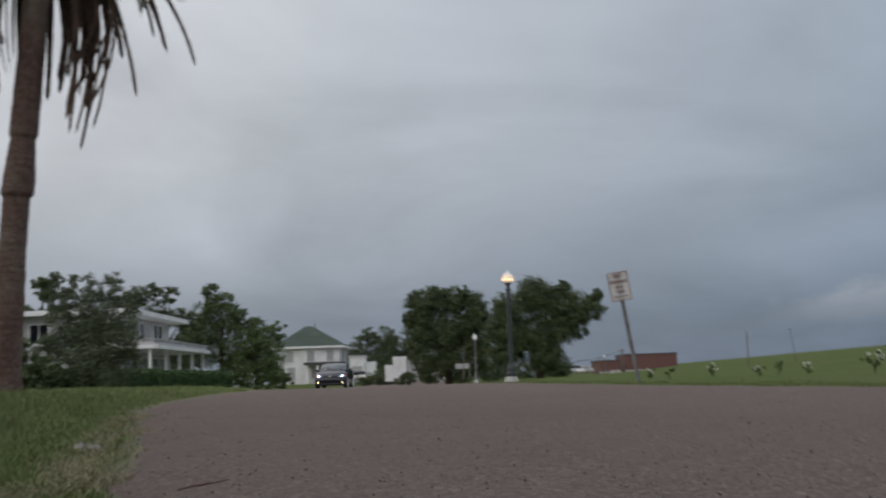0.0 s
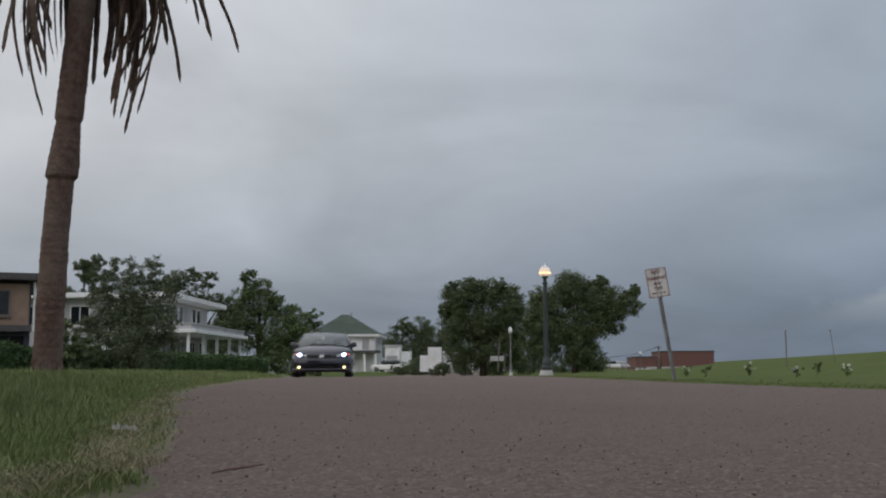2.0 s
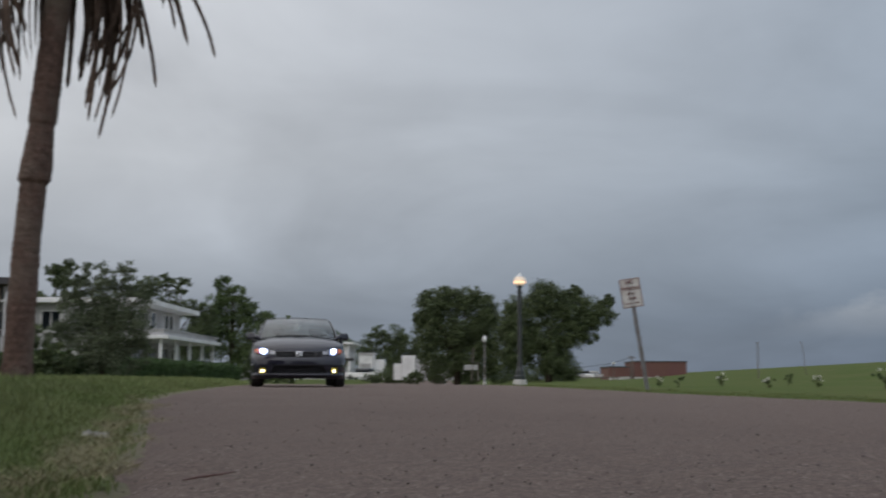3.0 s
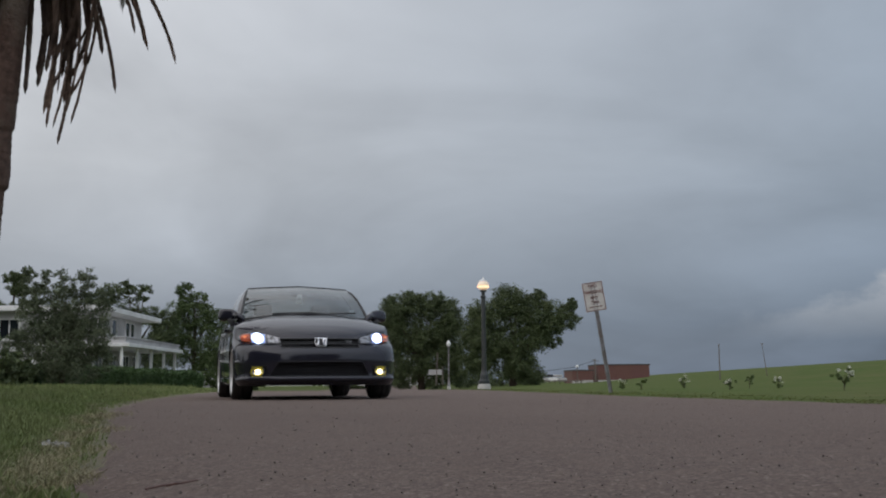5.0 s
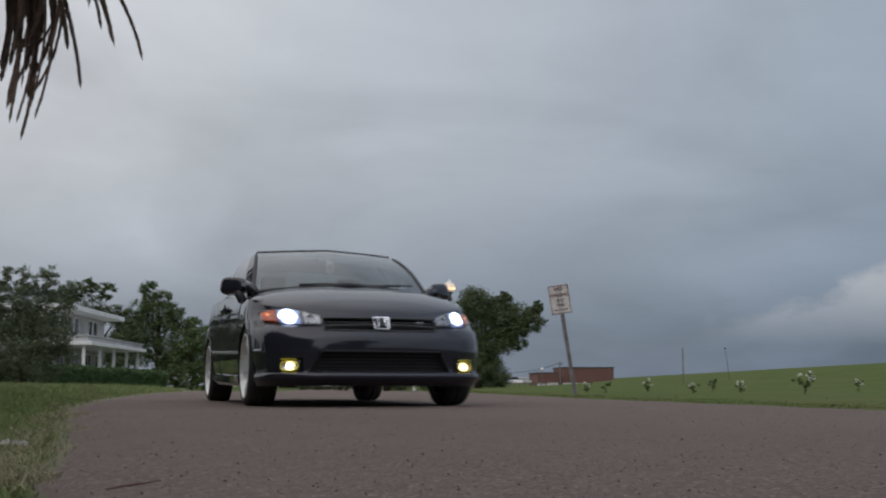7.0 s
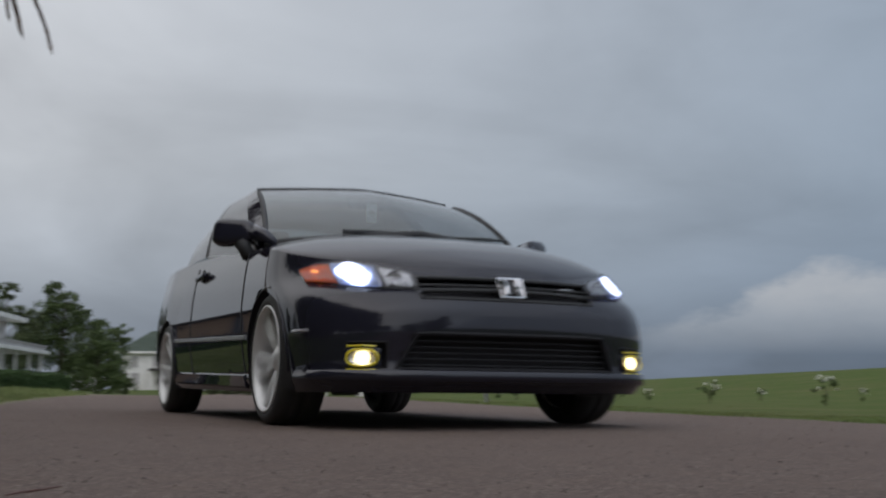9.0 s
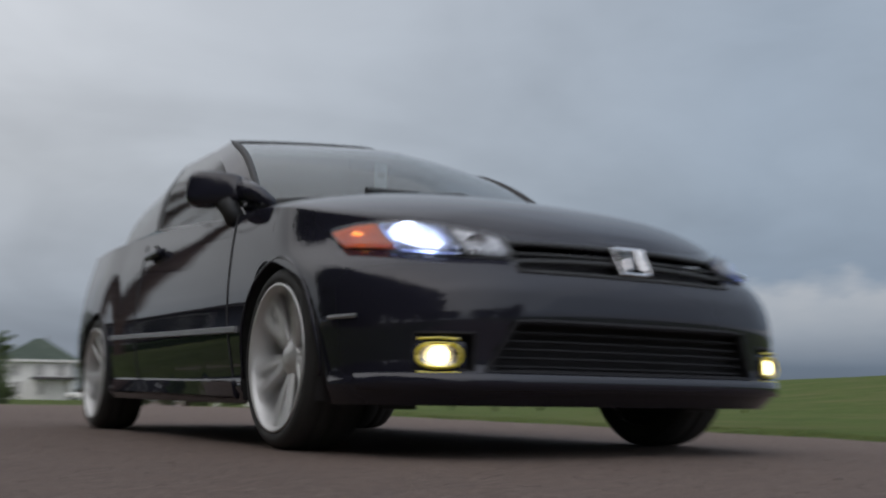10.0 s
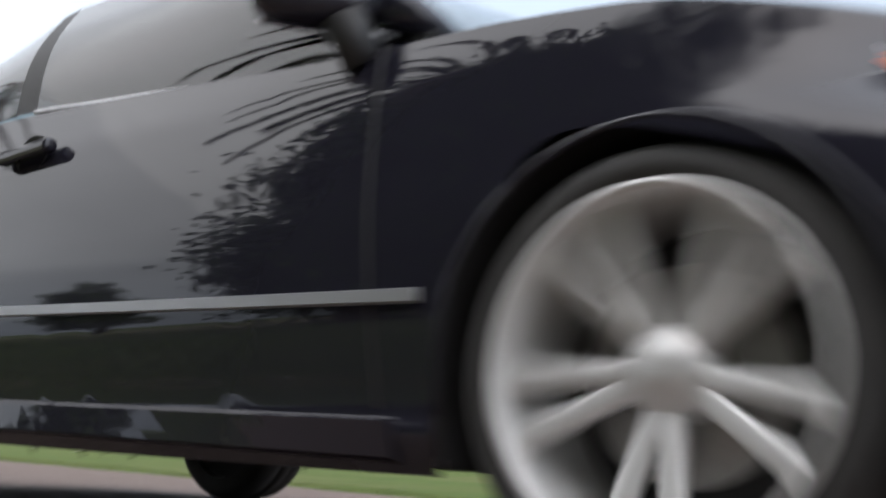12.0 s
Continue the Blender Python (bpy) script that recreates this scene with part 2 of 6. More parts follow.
SIDE_TINT = glass("dark_side_glass", (0.10, 0.105, 0.11))
CLOTH = surface("seat_cloth", (0.012, 0.012, 0.013), (0.008, 0.008, 0.009), 60, 0.95, 0.2, 200)
PAPER = surface("printed_tag", (0.85, 0.88, 0.86), (0.78, 0.82, 0.80), 20, 0.7, 0)


# ---- building blocks ----
def bake(bm, name, material, smooth=False):
    me = bpy.data.meshes.new(name)
    bmesh.ops.recalc_face_normals(bm, faces=bm.faces)
    bm.to_mesh(me)
    bm.free()
    me.materials.append(material)
    if smooth:
        me.polygons.foreach_set("use_smooth", [True] * len(me.polygons))
    return me


def part(name, bm, material, parent=None, label="", smooth=False, at=None):
    ob = new(name, bake(bm, name, material, smooth))
    if parent:
        ob.parent = parent
    if at is not None:
        ob.matrix_basis = at
    return tagged(ob, label)


def cloud_mesh(name, verts, faces, material, smooth=False):
    me = bpy.data.meshes.new(name)
    me.from_pydata([tuple(v) for v in verts], [], [tuple(f) for f in faces])
    me.materials.append(material)
    if smooth:
        me.polygons.foreach_set("use_smooth", [True] * len(me.polygons))
    return me


def thing(name, label, category, at=None, group="", kind=""):
    ob = new(name)
    if at is not None:
        ob.matrix_basis = at
    return tagged(ob, label, category, group, kind)


def add_box(bm, x0, y0, z0, x1, y1, z1, bevel=0.0, m=None):
    made = bmesh.ops.create_cube(bm, size=1)["verts"]
    for v in made:
        v.co = (x0 + (v.co.x + 0.5) * (x1 - x0), y0 + (v.co.y + 0.5) * (y1 - y0), z0 + (v.co.z + 0.5) * (z1 - z0))
        if m:
            v.co = m @ v.co
    if bevel:
        edges = {e for v in made for e in v.link_edges}
        bmesh.ops.bevel(bm, geom=list(edges), offset=bevel, segments=2, affect="EDGES", profile=0.6)
    return bm


def boxed(x0, y0, z0, x1, y1, z1, bevel=0.0):
    return add_box(bmesh.new(), x0, y0, z0, x1, y1, z1, bevel)


def lathe(profile, n=24, bm=None, axis="z", at=(0, 0, 0), wob=0.0, closed=False):
    """Turns a profile of (radius, height) round an axis."""
    bm = bm or bmesh.new()
    rings = []
    for i, (r, h) in enumerate(profile):
        ring = []
        for k in range(n):
            a = 2 * math.pi * k / n
            q = r * (1 + wob * noise.noise(Vector((math.cos(a) * 2, math.sin(a) * 2, h * 2.3))))
            c, s = q * math.cos(a), q * math.sin(a)
            p = (c, s, h) if axis == "z" else (h, c, s)
            ring.append(bm.verts.new((p[0] + at[0], p[1] + at[1], p[2] + at[2])))
        rings.append(ring)
    for a, b in zip(rings, rings[1:]):
        for k in range(n):
            bm.faces.new((a[k], a[(k + 1) % n], b[(k + 1) % n], b[k]))
    if closed:
        for ring in (rings[0], rings[-1]):
            bm.faces.new(ring)
    return bm


def tube(points, radii, n=8, bm=None):
    bm = bm or bmesh.new()
    rings = []
    pts = [Vector(p) for p in points]
    for i, p in enumerate(pts):
        d = (pts[min(i + 1, len(pts) - 1)] - pts[max(i - 1, 0)]).normalized()
        a = d.orthogonal().normalized() if i == 0 else (a - d * a.dot(d)).normalized()
        b = d.cross(a)
        r = radii[i] if isinstance(radii, (list, tuple)) else radii
        rings.append([bm.verts.new(p + (a * math.cos(2 * math.pi * k / n) + b * math.sin(2 * math.pi * k / n)) * r) for k in range(n)])
    for a_, b_ in zip(rings, rings[1:]):
        for k in range(n):
            bm.faces.new((a_[k], a_[(k + 1) % n], b_[(k + 1) % n], b_[k]))
    bm.faces.new(rings[0])
    bm.faces.new(rings[-1])
    return bm


def az(deg, dist):
    """A place on the ground by its bearing from the camera (left positive) and distance."""
    return -dist * math.sin(radians(deg)), dist * math.cos(radians(deg))


# ---- ground and road ----
LEFT_Y, LEFT_X = (-400, -60, -10, 0, 1.3, 1.72, 2.1, 2.9, 4.5, 8.3, 13, 19, 28, 42, 60, 90, 400), (-2, -2, -0.6, -0.45, -0.57, -0.515, -0.66, -0.82, -1.30, -2.35, -3.3, -4.2, -5.5, -7.4, -8.9, -9.6, -9.6)
RIGHT_Y, RIGHT_X = (-400, -30, 4, 6.3, 9, 12, 20, 36, 60, 90, 140, 400), (4.4, 3.6, 3.45, 3.35, 2.98, 2.6, 2.15, 1.75, 1.35, 0.8, 0.2, 0.0)


def smooth(a, b, x):
    t = np.clip((x - a) / (b - a), 0, 1)
    return t * t * (3 - 2 * t)


def fall(y):
    """The street runs very slightly downhill."""
    return -0.42 * smooth(15, 110, y)


def ground_height(x, y):
    """The verge rises a little from the road; on the other side a grass levee runs along."""
    x, y = np.asarray(x, float), np.asarray(y, float)
    dl = np.interp(y, LEFT_Y, LEFT_X) - x
    dr = x - np.interp(y, RIGHT_Y, RIGHT_X)
    z = -0.03 + 0.035 * smooth(0.0, 0.25, dl) + 0.06 * smooth(0.2, 3.0, dl) + 0.035 * smooth(0.0, 0.3, dr)
    side = 0.9945 * x - 0.1045 * y
    z = z + fall(y) * (1 - smooth(0, 12, dr))
    z = z + 2.65 * smooth(9, 47, side) * (1 - smooth(52, 85, side))
    return z + np.where((dl > 0.3) | (dr > 0.3), 0.012 * np.sin(x * 3.1 + y) * np.sin(y * 2.3 - x), 0.0)


def spaced(lo, hi, n, k):
    u = np.linspace(np.arcsinh(lo / k), np.arcsinh(hi / k), n)
    return np.sinh(u) * k


def build_ground():
    xs, ys = spaced(-2500, 2500, 240, 1.6), spaced(-2500, 2500, 240, 2.2)
    gx, gy = np.meshgrid(xs, ys)
    gz = ground_height(gx, gy)
    n = len(xs)
    verts = np.stack([gx.ravel(), gy.ravel(), gz.ravel()], 1)
    faces = [(j * n + i, j * n + i + 1, (j + 1) * n + i + 1, (j + 1) * n + i) for j in range(len(ys) - 1) for i in range(n - 1)]
    me = cloud_mesh("ground", verts, faces, LAWN, True)
    me.materials.append(SOIL)
    mid = [(verts[f[0]] + verts[f[2]]) / 2 for f in faces]
    near = [1 if (np.interp(p[1], LEFT_Y, LEFT_X) + 0.15 > p[0] > np.interp(p[1], LEFT_Y, LEFT_X) - 25 and -30 < p[1] < 60) else 0 for p in mid]
    me.polygons.foreach_set("material_index", near)
    tagged(new("ground", me), "wide grassy ground rising to a mown green levee", "ground", kind="structure")


def build_road():
    ys = np.concatenate([spaced(-120, 0, 40, 3)[:-1], np.linspace(0, 12, 120, endpoint=False), 12 + spaced(0, 330, 70, 12)])
    cols = 26
    verts, faces = [], []
    for y in ys:
        l, r = np.interp(y, LEFT_Y, LEFT_X), np.interp(y, RIGHT_Y, RIGHT_X)
        l += 0.06 * noise.noise(Vector((y * 2.2, 0, 0))) + 0.035 * noise.noise(Vector((y * 9, 3, 0)))
        r += 0.08 * noise.noise(Vector((y * 1.7, 7, 0)))
        for k in range(cols):
            u = k / (cols - 1)
            x = l + (r - l) * u
            edge = min(u, 1 - u) * (r - l)
            verts.append((x, y, float(fall(y)) + (-0.028 if k in (0, cols - 1) else 0.0) + (0.004 * noise.noise(Vector((x * 1.5, y * 1.5, 0))) if edge > 0.2 else 0)))
    for j in range(len(ys) - 1):
        for k in range(cols - 1):
            a = j * cols + k
            faces.append((a, a + 1, a + cols + 1, a + cols))
    tagged(new("road", cloud_mesh("road", verts, faces, ASPHALT, True)), "worn brownish-grey asphalt road with crumbling edges", "road", kind="structure")


build_ground()
build_road()


# ---- grass, straw and pebbles: nobody could count them ----
def blades(name, label, material, xs, ys, zs, heights, widths, lean, rng, category="grass"):
    n = len(xs)
    a = rng.uniform(0, 2 * np.pi, n)
    b = rng.uniform(0, 2 * np.pi, n)
    dx, dy = np.cos(a) * widths / 2, np.sin(a) * widths / 2
    lx, ly = np.cos(b) * lean * heights, np.sin(b) * lean * heights
    base = np.stack([xs, ys, zs], 1)
    v = np.empty((n, 5, 3))
    v[:, 0] = base + np.stack([-dx, -dy, 0 * dx], 1)
    v[:, 1] = base + np.stack([dx, dy, 0 * dx], 1)
    v[:, 2] = base + np.stack([dx * 0.8 + lx * 0.35, dy * 0.8 + ly * 0.35, heights * 0.6], 1)
    v[:, 3] = base + np.stack([-dx * 0.8 + lx * 0.35, -dy * 0.8 + ly * 0.35, heights * 0.6], 1)
    v[:, 4] = base + np.stack([lx, ly, heights], 1)
    faces = []
    for i in range(n):
        k = 5 * i
        faces.append((k, k + 1, k + 2, k + 3))
        faces.append((k + 3, k + 2, k + 4))
    tagged(new(name, cloud_mesh(name, v.reshape(-1, 3), faces, material)), label, category, kind="stuff")


def build_grass():
    rng = np.random.default_rng(3)
    n = 120000
    y = np.exp(rng.uniform(np.log(0.9), np.log(38), n))
    d = rng.exponential(0.35, n) * (0.5 + y * 0.55)
    keep = d < 14
    back = 0.9 - rng.exponential(2.2, 60000)
    y = np.concatenate([y[keep], back])
    d = np.concatenate([d[keep], rng.exponential(0.45, 60000) * (1 + 0.5 * (0.9 - back))])
    x = np.interp(y, LEFT_Y, LEFT_X) - d - 0.02 - 0.05 * np.clip(y / 3, 0, 1) + 0.045 * rng.standard_normal(len(y)) * np.clip(y / 4, 0.1, 1)
    tall = np.array([0.75 + 0.5 * noise.noise(Vector((a * 0.9, b * 0.9, 0))) for a, b in zip(x, y)])
    h = rng.uniform(0.06, 0.16, len(y)) * (1 + 0.02 * np.abs(y)) * tall * (0.26 + 0.68 * smooth(0.0, 0.75, d))
    w = (0.0026 + 0.0007 * np.abs(y)) * rng.uniform(0.7, 1.4, len(y))
    blades("verge_grass", "rough green grass growing along the road edge", BLADE, x, y, ground_height(x, y) - 0.005, h, w, rng.uniform(0.05, 0.6, len(y)), rng)
    # mats of dead straw along the crumbling edge
    m, each = 120, 80
    cy = np.repeat(np.exp(rng.uniform(np.log(1.0), np.log(9), m)), each)
    cd = np.repeat(rng.normal(0.075, 0.045, m), each) * (0.6 + 0.3 * cy)
    n = m * each
    y = cy + rng.normal(0, 0.05, n) * (0.5 + 0.4 * cy)
    x = np.interp(y, LEFT_Y, LEFT_X) - cd + rng.normal(0, 0.022, n) * (0.7 + 0.2 * cy)
    z = np.maximum(ground_height(x, y), 0.0) + rng.uniform(0.001, 0.006, n)
    blades("dry_straw", "mats of dead straw along the asphalt edge", STRAW, x, y, z, rng.uniform(0.006, 0.024, n), rng.uniform(0.0006, 0.0013, n) * (0.7 + 0.3 * y), rng.uniform(0.6, 3.0, n), rng)
    n = 20000
    y = np.exp(rng.uniform(np.log(3.5), np.log(160), n))
    d = rng.exponential(0.25, n) * (0.5 + y * 0.06)
    x = np.interp(y, RIGHT_Y, RIGHT_X) + d + 0.02
    blades("levee_grass", "short mown green grass beyond the asphalt", LEVEE_BLADE, x, y, ground_height(x, y) - 0.004, rng.uniform(0.004, 0.012, n), (0.003 + 0.0010 * y) * rng.uniform(0.7, 1.3, n), rng.uniform(0.1, 0.8, n), rng)


def build_pebbles():
    rng = np.random.default_rng(5)
    n = 1500
    y = np.exp(rng.uniform(np.log(1.0), np.log(11), n))
    x = rng.uniform(-0.75, 1.2, n) * (0.55 * y) + 0.1 * y
    l, r = np.interp(y, LEFT_Y, LEFT_X), np.interp(y, RIGHT_Y, RIGHT_X)
    keep = (x > l + 0.02) & (x < r - 0.05)
    x, y = x[keep], y[keep]
    s = np.where(rng.random(len(x)) < 0.008, rng.uniform(0.004, 0.006, len(x)), rng.uniform(0.0012, 0.003, len(x))) * np.minimum(0.8 + 0.08 * y, 1.5)
    corner = np.array([(1, 0, 0), (0, 1, 0), (-1, 0, 0), (0, -1, 0), (0, 0, 0.8), (0, 0, -0.8)])
    tri = [(0, 1, 4), (1, 2, 4), (2, 3, 4), (3, 0, 4), (1, 0, 5), (2, 1, 5), (3, 2, 5), (0, 3, 5)]
    jit = rng.uniform(0.6, 1.4, (len(x), 6, 1))
    v = corner[None] * jit * s[:, None, None] + np.stack([x, y, 0.002 + 0 * x], 1)[:, None]
    f = [tuple(6 * i + k for k in t) for i in range(len(x)) for t in tri]
    tagged(new("loose_pebbles", cloud_mesh("loose_pebbles", v.reshape(-1, 3), f, PEBBLE)), "loose grey pebbles and grit on the asphalt", "pebbles", kind="stuff")


build_grass()
build_pebbles()


def build_litter():
    # a crumpled scrap of paper on the grassy edge
    bm = bmesh.new()
    bmesh.ops.create_grid(bm, x_segments=10, y_segments=6, size=0.5)
    for v in bm.verts:
        x, y = v.co.x, v.co.y
        v.co = (x * 0.066, y * 0.034, 0.004 + 0.014 * noise.noise(Vector((x * 5, y * 5, 1))) + 0.006 * abs(y))
    ob = part("paper_scrap", bm, LITTER, at=pose(-0.905, 2.72, 0.004, 10, 4, 8))
    tagged(ob, "crumpled white paper scrap lying in roadside grass", "litter")
    bm = tube([(-0.395, 1.59, 0.005), (-0.38, 1.62, 0.007), (-0.362, 1.67, 0.006), (-0.345, 1.71, 0.007)], [0.0013, 0.0017, 0.0014, 0.001], 6)
    tube([(-0.375, 1.63, 0.006), (-0.36, 1.635, 0.009), (-0.352, 1.65, 0.008)], [0.0018, 0.0014, 0.001], 5, bm)
    tagged(part("fallen_twig", bm, TWIG), "thin reddish twig lying on the asphalt", "twig")


build_litter()


# ---- trees ----
def leaf_cloud(name, blobs, n, size, material, seed, parent):
    """A crown of many small leaf clumps, gathered in uneven tufts inside the given ellipsoids."""
    n, size = int(n * 2.6), size * 0.60
    rng = np.random.default_rng(seed)
    vol = np.array([b[3] * b[4] * b[5] for b in blobs]) ** 0.75
    tufts = max(10, n // 60)
    tb = rng.choice(len(blobs), tufts, p=vol / vol.sum())
    d = rng.standard_normal((tufts, 3))
    d /= np.linalg.norm(d, axis=1)[:, None]
    B = np.array(blobs)
    tc = B[tb, :3] + d * (rng.random(tufts) ** 0.42)[:, None] * B[tb, 3:]
    which = rng.integers(0, tufts, n)
    spread = 0.15 * (B[tb, 3:].mean(1))[which] * rng.uniform(0.6, 1.3, n)
    c = tc[which] + np.clip(rng.standard_normal((n, 3)), -1.5, 1.5) * spread[:, None] * (1, 1, 0.75)
    u = rng.standard_normal((n, 3))
    u /= np.linalg.norm(u, axis=1)[:, None]
    w = np.cross(u, rng.standard_normal((n, 3)))
    w /= np.linalg.norm(w, axis=1)[:, None]
    s = size * rng.uniform(0.55, 1.35, n)[:, None]
    v = np.empty((n, 4, 3))
    v[:, 0], v[:, 2] = c - u * s, c + u * s
    v[:, 1], v[:, 3] = c + w * s * 0.45, c - w * s * 0.45
    f = np.arange(4 * n).reshape(n, 4)
    ob = new(name, cloud_mesh(name, v.reshape(-1, 3), f.tolist(), material))
    ob.parent = parent
    return ob


def tree(name, label, x, y, blobs, n, size, leaf=None, trunk=0.25, seed=1, lean=0.0, category="tree", z=None):
    """blobs: (across, deep, up, radius across, deep, up) from the foot of the trunk."""
    t = thing(name, label, category, pose(x, y, float(ground_height(x, y)) - 0.05 if z is None else z))
    rng = random.Random(seed)
    top = max(b[2] for b in blobs)
    bm = tube([(0, 0, 0), (lean * 0.3, 0.05, top * 0.25), (lean * 0.6, 0, top * 0.5), (lean, 0, top * 0.85)], [trunk, trunk * 0.8, trunk * 0.55, trunk * 0.2], 9)
    part("trunk", bm, BARK, t, smooth=True)
    for b in blobs:
        h0 = top * rng.uniform(0.2, 0.45)
        mid = Vector((b[0] * 0.5 + lean * 0.3, b[1] * 0.5, (h0 + b[2]) / 2 + 0.1))
        part("limb", tube([(lean * 0.35, 0, h0), mid, Vector(b[:3])], [trunk * 0.45, trunk * 0.3, trunk * 0.08], 6), BARK, t, smooth=True)
    leaf_cloud("crown", blobs, n, size, leaf or LEAF, seed, t)
    return t


def build_trees():
    # two big live oaks beside the street
    x, y = az(-0.3, 100)
    tree("live_oak", "large dark green live oak with dense low crown", x, y, [(-2.4, 0, 7.3, 1.4, 2, 1.7), (-0.8, 0, 8.1, 1.3, 2, 1.4), (0.9, 0, 7.8, 1.2, 2, 1.5), (2.6, 0, 7.0, 1.2, 2, 1.8), (-3.5, 0, 6.2, 0.7, 1, 0.8), (3.6, 0, 5.8, 0.7, 1, 0.9), (-2.6, 0, 5.0, 1.4, 2, 2.1), (0, 0, 5.0, 2.5, 2, 2.3), (2.4, 0, 4.6, 1.6, 2, 2.3), (-1.6, 0, 2.4, 2.0, 1.8, 2.0), (1.4, 0, 2.2, 2.2, 1.8, 2.0), (3.4, 0, 2.2, 1.1, 1.4, 2.1), (-2.9, 0, 8.3, 0.6, 1, 0.7), (1.7, 0, 8.6, 0.8, 1, 0.7)], 34000, 0.155, LEAF, 0.35, 11)
    x, y = az(-5.2, 91)
    tree("live_oak", "large live oak with crown leaning out one way", x, y, [(-2.2, 0, 4.6, 1.5, 1.8, 3.0), (-3.0, 0.4, 5.4, 1.0, 1.2, 2.2), (-0.3, 0, 6.9, 1.6, 1.8, 1.9), (1.6, 0, 6.2, 1.7, 1.8, 1.8), (3.4, 0, 5.7, 1.5, 1.6, 1.6), (4.8, 0, 5.9, 1.0, 1.2, 1.2), (1.8, 0, 4.2, 1.6, 1.6, 1.6), (3.2, 0, 4.2, 1.2, 1.2, 1.0), (-0.4, 0, 3.2, 1.9, 1.6, 2.0), (0.6, 0, 1.9, 1.5, 1.4, 1.5), (-2.6, 0, 2.2, 1.3, 1.4, 1.8), (-3.7, 0, 3.0, 0.9, 1.2, 2.4), (2.2, 0, 7.6, 0.8, 1, 0.7), (5.2, 0, 6.9, 0.6, 0.8, 0.6), (1.4, 0, 0.9, 1.6, 1.4, 0.9)], 34000, 0.15, LEAF, 0.34, 12, lean=0.4)
    x, y = az(3.35, 165)
    tree("street_tree", "bushy green tree between two white houses", x, y, [(-3.4, 0, 4.6, 2.0, 1.9, 2.9), (-1.6, 0, 7.4, 1.6, 1.6, 1.7), (0.8, 0, 6.6, 2.1, 2.0, 2.4), (3.2, 0, 5.2, 2.1, 2.1, 2.5), (0, 0, 3.1, 3.6, 2.4, 2.6), (4.8, 0, 3.0, 1.8, 1.8, 2.6), (-2.2, 0, 1.6, 3.2, 2, 1.7), (2.6, 0, 1.4, 3.4, 2, 1.5)], 15000, 0.22, LEAF, 0.28, 13)
    # tall trees behind the balcony house
    x, y = az(11.7, 104)
    tree("backyard_tree", "tall green tree rising behind the white house", x, y, [(-0.9, 0, 9.2, 1.0, 1.1, 1.3), (0.3, 0, 8.4, 1.2, 1.2, 1.3), (-1.2, 0, 7.2, 1.6, 1.7, 1.7), (1.4, 0, 6.6, 1.5, 1.6, 1.6), (3.3, 0, 5.6, 1.3, 1.4, 1.5), (-1.4, 0, 4.4, 1.9, 1.8, 2.2), (1.6, 0, 3.2, 2.4, 2, 2.4), (4.6, 0, 3.6, 1.4, 1.4, 2.6), (5.4, 0, 5.4, 0.9, 1, 1.2)], 15000, 0.17, LEAF_LIGHT, 0.3, 14)
    x, y = az(14.6, 100)
    tree("backyard_tree", "green tree with open crown behind the white house", x, y, [(-2.6, 0, 8.6, 1.5, 1.4, 1.3), (-0.9, 0, 9.2, 1.0, 1.1, 0.9), (0.5, 0, 8.8, 0.9, 1, 0.8), (-4.0, 0, 7.6, 1.4, 1.4, 1.5), (1.6, 0, 6.6, 1.2, 1.3, 1.2), (2.9, 0, 5.9, 1.0, 1.1, 1.2), (2.2, 0, 4.6, 1.4, 1.4, 1.5), (-0.6, 0, 6.8, 1.5, 1.4, 1.4), (1.6, 0, 3.0, 2.0, 1.6, 2.0)], 9500, 0.18, LEAF, 0.28, 15)
    x, y = az(20.6, 100)
    tree("backyard_tree", "dark layered tree behind the flat white roof", x, y, [(-0.1, 0, 10.1, 1.1, 1.2, 0.55), (1.2, 0, 10.4, 0.9, 1.2, 0.5), (0.5, 0, 9.0, 1.3, 1.2, 0.55), (-1.5, 0, 7.4, 1.3, 1.2, 0.6), (-2.6, 0, 7.0, 0.8, 1, 0.5), (1.2, 0, 7.6, 1.3, 1.2, 0.6)], 4200, 0.18, LEAF, 0.2, 16)
    # nearer trees and shrubs
    x, y = az(18.2, 40)
    tree("yard_tree", "dusty green young tree in front of the white house", x, y, [(-1.15, 0, 3.4, 0.42, 0.6, 0.75), (-0.6, 0, 3.75, 0.36, 0.6, 0.6), (0.05, 0, 3.7, 0.40, 0.6, 0.75), (0.75, 0, 3.75, 0.34, 0.6, 0.65), (1.3, 0, 3.2, 0.40, 0.6, 0.6), (-1.1, 0, 2.3, 0.7, 0.7, 1.0), (0.1, 0, 2.6, 0.8, 0.8, 1.0), (1.1, 0, 2.3, 0.7, 0.8, 1.0), (0, 0, 1.7, 1.5, 1.0, 0.9), (1.45, 0, 1.3, 0.4, 0.5, 0.6), (-1.7, 0, 1.6, 0.4, 0.6, 0.6), (0.2, 0, 0.9, 1.3, 0.9, 0.8)], 15000, 0.075, LEAF_GREY, 0.10, 17)
    x, y = az(9.9, 82)
    tree("yard_tree", "green shrubby tree beside the far white house", x, y, [(-0.3, 0, 3.5, 0.9, 1, 1.4), (-1.1, 0, 1.7, 1.0, 1, 1.4), (0.7, 0, 2.6, 1.0, 1, 1.6), (0.9, 0, 1.2, 1.0, 1, 1.1), (-0.1, 0, 1.0, 1.6, 1, 0.9)], 3600, 0.17, LEAF_LIGHT, 0.12, 18)
